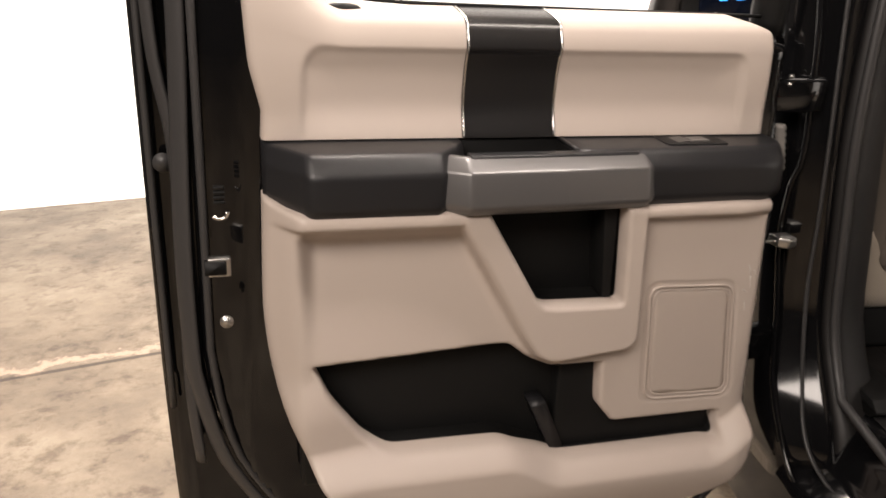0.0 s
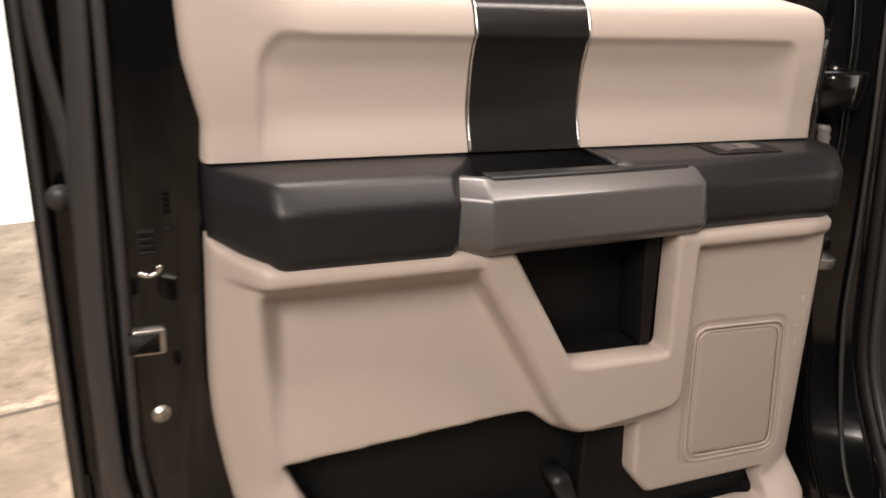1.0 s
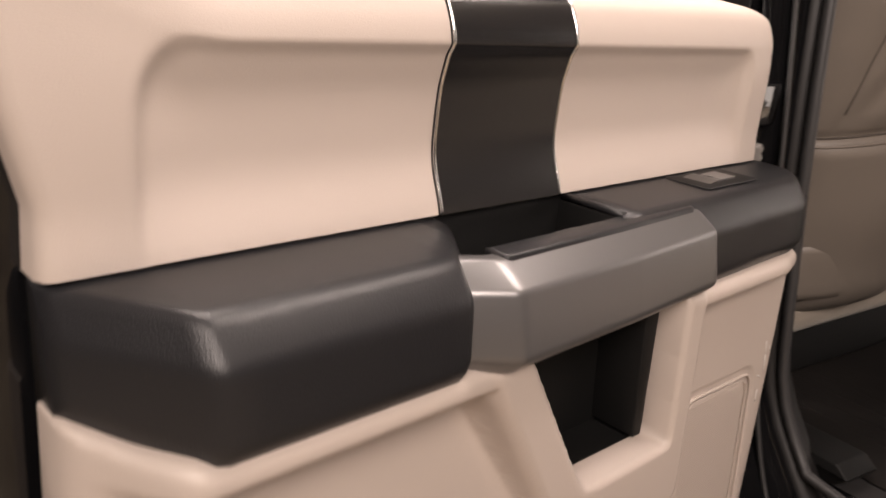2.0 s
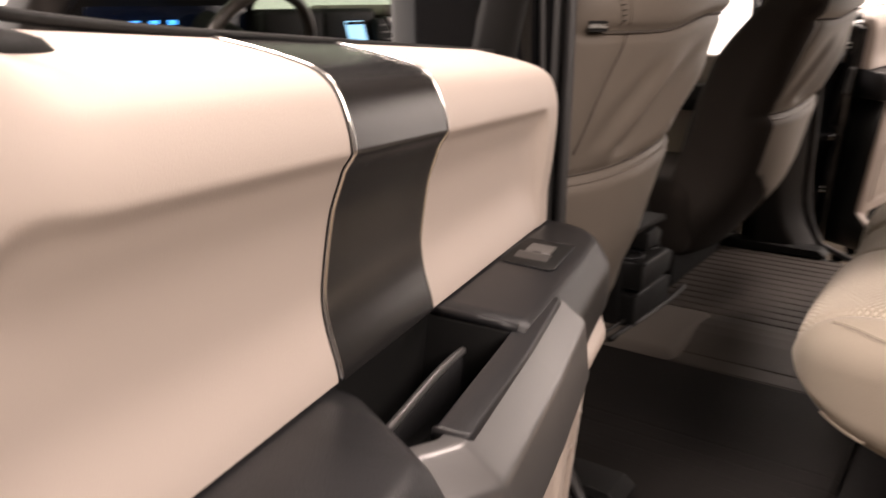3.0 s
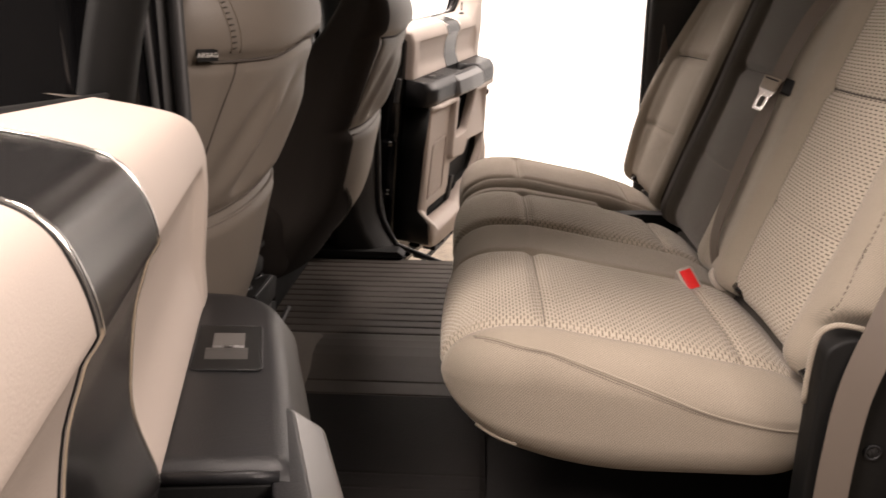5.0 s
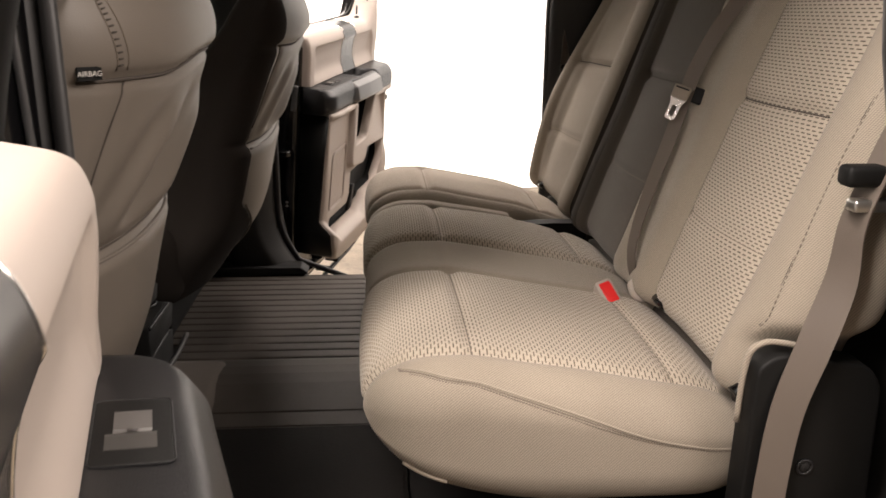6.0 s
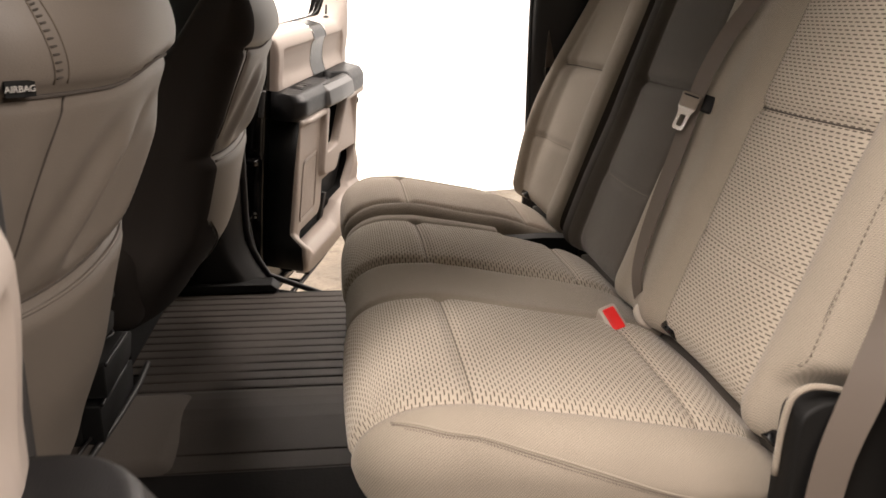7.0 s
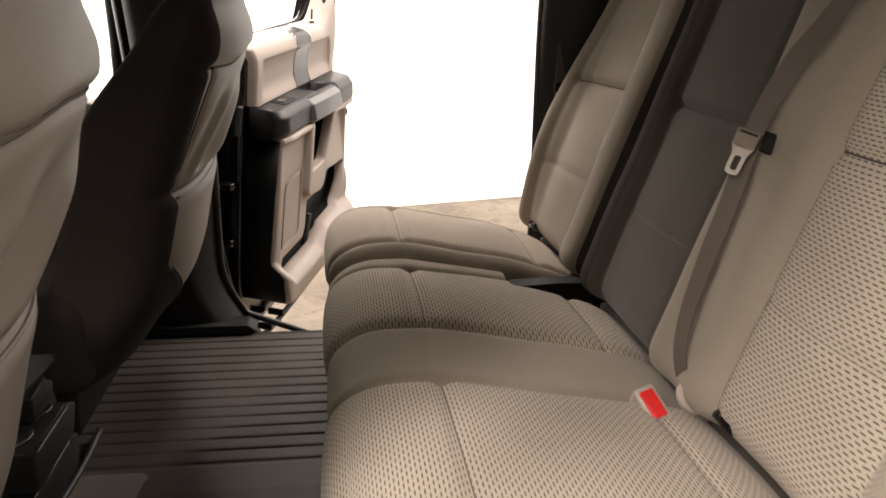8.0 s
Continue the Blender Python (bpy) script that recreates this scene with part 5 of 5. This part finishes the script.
# ---- front seats ----
def front_seat(cx, s, y0, label):
    """s is the outer side: -1 for the driver; y0 is how far back the seat back stands at shoulder height."""
    ob = thing("front_seat", label, "car seat", group="front seats")
    W = 0.305
    edge = 0.085 if s < 0 else 0.060

    def bend(p, raw):
        p = p.copy()
        x, z = p[:, 0].copy(), p[:, 2].copy()
        t = (x - cx) / W
        rear = smooth(0.07, 0.0, p[:, 1])
        p[:, 1] *= 1 - (0.45 if s < 0 else 0.34) * smooth(1.36, 1.56, z)
        low = np.where(t > 0, 0.73, 0.80) if s < 0 else 0.78
        wide = low + (1 - low) * smooth(1.03 if s < 0 else 1.00, 1.40 if s < 0 else 1.38, z) - 0.10 * smooth(1.50, 1.66, z)
        p[:, 0] = cx + (x - cx) * wide
        p[:, 1] += y0 + 0.37 * np.clip(1.46 - z, -1, 0.23) + 0.30 * np.clip(1.23 - z, 0, 1) + edge * np.abs(t) ** 2.3
        p[:, 1] -= (0.016 if s < 0 else 0.020) * smooth(1.26, 0.98, z) * np.clip(1 - t * t, 0, 1) * rear
        p[:, 1] += (0.0 if s < 0 else 0.065) * smooth(1.02, 0.82, z)
        p[:, 1] += 1.1 * np.clip(z - 1.50, 0, 1) ** 1.5 * rear
        yoke = 1.472 + 0.024 * smooth(-0.48, 0.12, t)
        p[:, 1] += groove(z, yoke, 0.010, 0.007) * rear
        p[:, 1] -= 0.006 * smooth(0.0, 0.015, z - yoke) * smooth(0.12, 0.03, z - yoke) * rear
        mouth = 1.256 - 0.030 * smooth(0.7, -0.9, t)
        p[:, 1] += groove(z, mouth + 0.004, 0.008, 0.008) * rear
        p[:, 1] -= 0.014 * smooth(mouth + 0.002, mouth - 0.03, z) * smooth(0.96, 1.1, z) * rear
        p[:, 1] += groove(t, -0.70 - 0.4 * (1.472 - z), 0.03, 0.004) * smooth(yoke, yoke - 0.01, z) * smooth(mouth, mouth + 0.02, z) * rear
        slack = smooth(mouth, mouth + 0.05, z) * smooth(yoke, yoke - 0.06, z) * (1 - t * t).clip(0, 1)
        down = np.clip((1.47 - z) / 0.2, 0, 1)
        for a, k, w, dp in ((0.78, 0.62, 0.11, 0.024), (0.20, 0.55, 0.14, 0.018), (-0.25, 0.45, 0.09, 0.008)):
            p[:, 1] += groove(t, a - k * down, w, dp) * slack * rear * smooth(0.05, 0.45, down)
            p[:, 1] -= groove(t, a - k * down - 1.6 * w, w, 0.7 * dp) * slack * rear * smooth(0.05, 0.45, down)
        return p

    lo, hi = (cx - W, 0.0, 0.86 if s < 0 else 0.79), (cx + W, 0.150 if s < 0 else 0.190, 1.61)
    inner = (lambda x, y, z: x < cx - W + 0.065 + 1.6 * np.clip(1.07 - z, 0, 1)) if s > 0 else (lambda x, y, z: x > 99)
    lie = split_box(ob, lo, hi, (0.06, 0.05, 0.08), 0.0075, bend, [
        ("side_panel", SEATSIDE, "charcoal side of the seat back", inner),
        ("backrest", LEATHER, "taupe vinyl seat back with a slack map pocket", lambda x, y, z: x > -9),
    ], lambda raw: np.stack([raw[:, 0], raw[:, 2]], 1))
    ts = np.linspace(-0.94 if s < 0 else -0.76, 0.94, 40)
    seam(ob, lie([(cx + W * t, 0.0, 1.472 + 0.024 * float(smooth(-0.48, 0.12, t))) for t in ts]), (0, -0.0022, 0), 0.0024)
    seam(ob, lie([(cx + W * (-0.70 - 0.4 * (1.472 - z)), 0.0, z) for z in np.linspace(1.272, 1.472, 24)]), (0, -0.0010, 0), 0.0013)
    seam(ob, lie([(cx + W * t, 0.0, 1.260 - 0.030 * float(smooth(0.7, -0.9, t))) for t in ts]), (0, -0.001, 0), 0.0022)
    seam(ob, lie([(cx + W * t, 0.0, 1.246 - 0.030 * float(smooth(0.7, -0.9, t))) for t in ts]), (0, -0.001, 0), 0.003, LEATHER, "pocket_edge")
    p, f = rbox((cx - 0.27, 0.26, 0.80), (cx + 0.27, 0.80, 1.03), 0.06, 0.03)
    solid("seat_cushion", p, f, CLOTH if s < 0 else SEATSIDE, ob, "cloth seat cushion", uvs=p[:, :2])
    part("seat_base", rbox_bm((cx - 0.24, 0.30, 0.70), (cx + 0.24, 0.78, 0.84), 0.02), BLACK, ob, "black seat base")
    for x in (cx - 0.20, cx + 0.20):
        part("rail", rbox_bm((x - 0.02, 0.34, 0.700), (x + 0.02, 0.85, 0.725), 0.004), DARK, ob, "dark steel seat rail")
    yb = y0 + 0.085 + 0.062
    p, f = rbox((cx - 0.215, yb, 0.905), (cx + 0.215, yb + 0.04, 1.03), (0.03, 0.012, 0.02), 0.02, lambda q: np.stack([q[:, 0], q[:, 1] + 0.25 * (1.0 - q[:, 2]) + 0.05 * np.abs((q[:, 0] - cx) / 0.215) ** 2.3, q[:, 2]], 1))
    if s < 0:
        solid("flap", p, f, LEATHER, ob, "taupe flap under the seat back")
    else:
        # pale hem where the cover ends above the charcoal foot
        hem = lie([(cx - W + 0.075 + 1.6 * (1.07 - z), 0.0, z) for z in np.linspace(1.06, 0.86, 16)])
        seam(ob, hem, (0, -0.002, 0), 0.0028, LEATHER, "hem")
    yt = y0 - 0.03
    for x in (cx - 0.09, cx + 0.09):
        part("headrest_post", rod((x, yt + 0.045, 1.60), (0, -0.18, 1), 0.007, 0.13, 12), CHROME, ob, "chrome headrest post")
        part("post_guide", rod((x, yt + 0.043, 1.618), (0, -0.18, 1), 0.015, 0.014, 16, bevel=0.003), BLACK, ob)
    p, f = rbox((cx - 0.14, yt - 0.04, 1.70), (cx + 0.14, yt + 0.07, 1.88), 0.05, 0.02)
    solid("headrest", p, f, CLOTH, ob, "tan cloth headrest", uvs=p[:, :2])
    # laced seam above the yoke and the small sewn tag
    lace = lambda z: cx + s * (0.244 + 0.40 * (z - 1.49))
    for k in range(17):
        z = 1.490 + 0.0078 * k
        seam(ob, lie([(lace(z) - 0.0035, 0.0, z), (lace(z) + 0.0035, 0.0, z + 0.001)]), (0, -0.0008, 0), 0.0013, SEAM, "stitch")
    for dx in (-0.004, 0.013):
        seam(ob, lie([(lace(z) - s * dx, 0.0, z) for z in np.linspace(1.484, 1.60, 16)]), (0, -0.0004, 0), 0.0010, THREAD_SOFT)
    if s < 0:
        a, b = lie([(cx - W - 0.002, 0.0, 1.483), (cx - W + 0.036, 0.0, 1.483)])
        v, f = loft([[(p[0], p[1] - 0.003 - e, p[2] + h) for e, h in ((0, -0.008), (0.002, -0.008), (0.002, 0.008), (0, 0.008))] for p in (a, tuple((np.array(a) + b) / 2 + (0, -0.003, 0)), b)])
        tag = solid("tag", v, f, BLACK, ob, "small black sewn tag with white lettering", flat=True)
        curv = bpy.data.curves.new("lettering", "FONT")
        curv.body, curv.size, curv.align_x, curv.align_y, curv.extrude = "AIRBAG", 0.0088, "CENTER", "CENTER", 0.0003
        txt = new("lettering", curv)
        dg = bpy.context.evaluated_depsgraph_get()
        me = bpy.data.meshes.new_from_object(txt.evaluated_get(dg))
        bpy.data.objects.remove(txt)
        me.materials.clear()
        me.materials.append(PALE)
        lt = new("lettering", me)
        va, vb = Vector(a), Vector(b)
        ex = (vb - va).normalized()
        ez = Vector((0, 0, 1))
        ey = ez.cross(ex).normalized()
        m = Matrix((ex, ez, -ey)).transposed().to_4x4()
        m.translation = (va + vb) / 2 - ey * 0.0095
        lt.matrix_basis = m
        lt.parent = tag
    return ob


front_seat(-0.530, -1, 0.028, "taupe driver seat seen from behind with a map pocket")
front_seat(0.480, 1, -0.045, "taupe passenger seat seen from behind with a charcoal side")


# ---- floor mat and console ----
def floor_mat():
    fm = thing("floor_mat", "black rubber floor mat with ribbed footwells, one darkened for shade", "floor mat")
    pts = [(-0.80, 0.690)]
    pitch = 0.048
    def ribs(a, b, deep=1.0):
        x = a
        while x < b - pitch * 0.5:
            for dx, dz in ((0.0, 0.0), (0.0025, -0.0045), (0.0065, -0.0045), (0.009, 0.0), (0.014, 0.0012), (pitch - 0.005, 0.0012)):
                pts.append((x + dx, 0.700 + dz * deep))
            x += pitch
    ribs(-0.70, -0.52, 0.25)
    pts.extend([(-0.255, 0.7005), (-0.235, 0.7005), (-0.2325, 0.6990), (-0.2295, 0.6990), (-0.227, 0.7010), (-0.172, 0.7025), (-0.1695, 0.7005), (-0.1665, 0.7005), (-0.164, 0.7030), (-0.10, 0.710), (-0.05, 0.716), (0.0, 0.718), (0.05, 0.715), (0.10, 0.707), (0.118, 0.7015)])
    ribs(0.125, 0.79)
    pts.append((0.80, 0.690))
    rows = []
    for y in (-0.30, -0.29, 0.255, 0.46):
        dz = -0.004 if y in (-0.30,) else 0
        rows.append([(a, y, b + dz) for a, b in pts])
    # one mat cut in two: the driver-side part gets the shade-darkened rubber
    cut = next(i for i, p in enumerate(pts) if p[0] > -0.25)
    for name, sl, mat, text in (("footwell_mat", slice(0, cut + 1), MAT_SHADED, "black rubber footwell, darkened for shade"), ("mat_sheet", slice(cut, None), MAT, "ribbed black rubber sheet")):
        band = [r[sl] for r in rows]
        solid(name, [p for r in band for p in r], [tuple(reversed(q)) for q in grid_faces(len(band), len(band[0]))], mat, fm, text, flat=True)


floor_mat()


def console():
    c = thing("centre_console", "black plastic centre console with rear holders", "console")
    part("body", prism(rounded([(0.30, 0.69), (0.30, 0.86), (0.345, 0.98), (0.38, 1.12), (1.25, 1.10), (1.25, 0.69)], 0.02), 0, -0.145, 0.145, 0.01, 3), BLACK, c)
    low = part("lower_tray", prism(rounded([(-0.140, 0.715), (0.105, 0.715), (0.120, 0.790), (0.050, 0.812), (-0.140, 0.806)], 0.006), 1, 0.262, 0.36, 0.003), BLACK, c, "black lower tray")
    part("tray_lip", rbox_bm((-0.138, 0.255, 0.802), (0.050, 0.263, 0.811), 0.003), DARK, low)
    mid = part("cup_block", prism(rounded([(-0.135, 0.818), (0.060, 0.824), (0.085, 0.872), (0.028, 0.896), (-0.135, 0.892)], 0.006), 1, 0.248, 0.36, 0.003), BLACK, c, "black cup holder block")
    for x in (-0.085, 0.012):
        v, f = tube([(x + 0.037 * math.cos(a), 0.305 + 0.036 * math.sin(a), 0.8955) for a in np.linspace(0, 2 * math.pi, 24, endpoint=False)], 0.004, 8, close=True)
        solid("cup_ring", v, f, DARK, mid, "dark cup holder ring")
    part("block_lip", rbox_bm((-0.132, 0.242, 0.884), (0.030, 0.250, 0.894), 0.003), DARK, mid)
    part("latch", prism(rounded([(-0.055, 0.905), (0.035, 0.902), (0.050, 0.934), (0.010, 0.956), (-0.055, 0.950)], 0.005), 1, 0.270, 0.36, 0.003), BLACK, c, "black latch block")
    part("rear_shelf", prism(rounded([(-0.130, 0.960), (0.088, 0.955), (0.082, 0.972), (-0.130, 0.976)], 0.004), 1, 0.275, 0.36, 0.003), BLACK, c, "black shelf edge")
    # bright-edged rail that slants down beside the tunnel
    v, f = tube(curve([(-0.240, 0.278, 0.722), (-0.054, 0.262, 0.724), (0.117, 0.256, 0.724), (0.250, 0.262, 0.722)], 16), 0.0075, 8, flatten=0.8)
    solid("rail", v, f, TRIMGREY, c, "grey rail along the console foot")
    v, f = tube(curve([(-0.240, 0.296, 0.735), (-0.054, 0.280, 0.737), (0.117, 0.274, 0.737)], 16), 0.004, 8)
    solid("rail_bead", v, f, TRIMGREY, c, "thin grey bead beside the rail")
    part("tunnel_carpet", rbox_bm((-0.235, 0.118, 0.62), (0.092, 0.44, 0.722), 0.03), CARPETGREY, c, "grey carpet over the floor tunnel")


console()

# ---- dashboard, steering wheel, front door ----
def dash():
    d = thing("dashboard", "dark grey dashboard with a lit centre display", "dashboard")
    v, f = loft([[(x, 1.46 + b, 0.95), (x, 1.47 + b, 1.28), (x, 1.50 + b, 1.42 + h), (x, 1.56 + b, 1.455 + h), (x, 1.80, 1.46), (x, 1.90, 1.44), (x, 1.90, 0.95)] for x, b, h in ((-0.80, 0.03, 0), (-0.70, 0.0, 0.01), (-0.68, 0.0, 0.04), (-0.30, 0.0, 0.04), (-0.26, 0.0, 0.01), (-0.02, 0.0, 0.01), (0.0, -0.04, 0.03), (0.36, -0.04, 0.03), (0.38, 0.02, 0), (0.80, 0.04, 0))])
    solid("body", v, f, DARK, d, "charcoal grained dashboard body", flat=True)
    part("cluster_hood", prism(rounded([(1.50, 1.34), (1.475, 1.50), (1.44, 1.545), (1.45, 1.57), (1.58, 1.57), (1.64, 1.46)], 0.012), 0, -0.86, -0.24, 0.01), BLACK, d, "black hood over the instruments")
    panel = part("instrument_panel", box((-0.80, 1.462, 1.36), (-0.28, 1.474, 1.545), 0.004), NAVY, d, "dark blue instrument panel")
    for k in range(4):
        part("indicator", box((-0.733 + 0.058 * k, 1.455, 1.468), (-0.708 + 0.058 * k, 1.461, 1.480), 0), BLUE, panel, "small blue instrument light")
    bezel = part("display_bezel", rbox_bm((-0.005, 1.415, 1.24), (0.265, 1.46, 1.505), 0.02), BLACK, d, "black display surround")
    part("display", prism([(0.098, 1.464), (0.182, 1.464), (0.222, 1.342), (0.135, 1.342)], 1, 1.408, 1.416, 0), SCREEN, bezel, "lit pale blue display")
    part("display_bar", box((0.100, 1.404, 1.452), (0.180, 1.410, 1.462), 0), NAVY, bezel, "dark bar along the display")
    part("centre_panel", rbox_bm((-0.26, 1.42, 1.15), (0.02, 1.52, 1.505), 0.02), BLACK, d, "black centre panel")
    part("dash_pad", rbox_bm((0.37, 1.46, 1.22), (0.81, 1.80, 1.475), 0.03), TAUPE, d, "taupe grained dash pad before the passenger")
    part("dash_ledge", rbox_bm((0.34, 1.44, 1.475), (0.81, 1.82, 1.515), 0.018), TAUPE, d, "taupe ledge along the dash top")
    vent = part("air_vent", prism(rounded([(0.245, 1.30), (0.235, 1.47), (0.28, 1.47), (0.335, 1.40), (0.345, 1.30)], 0.01), 1, 1.39, 1.43, 0.004), BLACK, d, "black air vent with bright slats")
    for k in range(6):
        part("slat", box((0.250 + 0.010 * k, 1.384, 1.445 - 0.024 * k), (0.292 + 0.010 * k, 1.392, 1.451 - 0.024 * k), 0.001), PEWTER, vent)
    part("vent_trim", prism(rounded([(0.285, 1.475), (0.295, 1.475), (0.357, 1.395), (0.360, 1.30), (0.350, 1.30), (0.345, 1.39)], 0.003), 1, 1.382, 1.41, 0.002), STEEL, d, "bright trim beside the vent")


TAUPE = material("taupe_dash_plastic", (0.14, 0.125, 0.108), 0.6, grain=0.3, grain_scale=500)
NAVY = material("navy_display_glass", (0.004, 0.008, 0.022), 0.15)
dash()


def wheel():
    w = thing("steering_wheel", "dark leather steering wheel with grey spokes", "steering wheel")
    w.matrix_world = pose(-0.45, 1.24, 1.375, 112, 0, 0)
    v, f = tube([(0.19 * math.cos(a), 0.19 * math.sin(a), 0) for a in np.linspace(0, 2 * math.pi, 48, endpoint=False)], 0.0165, 12, close=True)
    solid("rim", v, f, GLEATHER, w, "grey black leather rim")
    p, f = rbox((-0.085, -0.085, -0.03), (0.085, 0.055, 0.035), 0.028, 0.012)
    solid("hub", p, f, BLACK, w, "black hub cover")
    for a, b in (((-0.07, 0.005, 0), (-0.185, 0.015, 0)), ((0.07, 0.005, 0), (0.185, 0.015, 0)), ((-0.03, -0.06, 0), (-0.045, -0.18, 0)), ((0.03, -0.06, 0), (0.045, -0.18, 0))):
        v, f = tube([a, tuple((np.array(a) + b) / 2 + (0, 0, 0.004)), b], 0.016, 8, flatten=0.5)
        solid("spoke", v, f, PEWTER, w, "grey spoke")
    part("column", rod((0, 0, -0.02), (0, 0, -1), 0.05, 0.2, 16), BLACK, w, "black steering column")
    part("emblem", rod((0, -0.015, 0.033), (0, 0, 1), 0.018, 0.004, 20, bevel=0.001), STEEL, w, "small bright disc on the hub")


GLEATHER = material("grey_black_leather", (0.07, 0.062, 0.055), 0.35, grain=0.2, grain_scale=500)
wheel()

def front_door(sx, label):
    fd = thing("front_door", label, "car door", group="front doors")

    def mir(bm):
        bmesh.ops.scale(bm, vec=(sx, 1, 1), verts=bm.verts)
        return bm

    part("trim_panel", mir(prism(rounded([(0.36, 0.72), (0.36, 1.34), (1.2, 1.37), (1.60, 1.44), (1.90, 1.44), (1.90, 0.72)], 0.03), 0, 0.84, 0.92, 0.012)), BEIGE, fd, "beige grained trim panel")
    part("armrest", mir(rbox_bm((0.76, 0.40, 1.16), (0.845, 1.15, 1.25), 0.02)), DARK, fd, "charcoal armrest")
    part("outer_skin", mir(box((0.925, 0.310, 0.40), (1.04, 2.0, 1.335), 0.02)), GLOSS, fd, "black painted door skin")
    part("map_pocket", mir(rbox_bm((0.815, 0.5, 0.80), (0.845, 1.2, 0.95), 0.01)), BLACK, fd, "black map pocket")
    v, f = tube([(sx * 0.985, 0.330, 1.33), (sx * 0.965, 0.325, 1.5), (sx * 0.90, 0.325, 1.96)], 0.024, 8, flatten=0.7)
    solid("window_post", v, f, BLACK, fd, "black window frame post")


front_door(1, "closed front passenger door with beige and charcoal trim")
front_door(-1, "closed front driver door, black outside with its window down")

# engine bay block and bonnet close the front of the cab
structure(part("firewall", box((-0.9, 1.91, 0.5), (0.9, 1.97, 1.42), 0.01), BLACK, None), "black wall ahead of the dashboard", "wall")
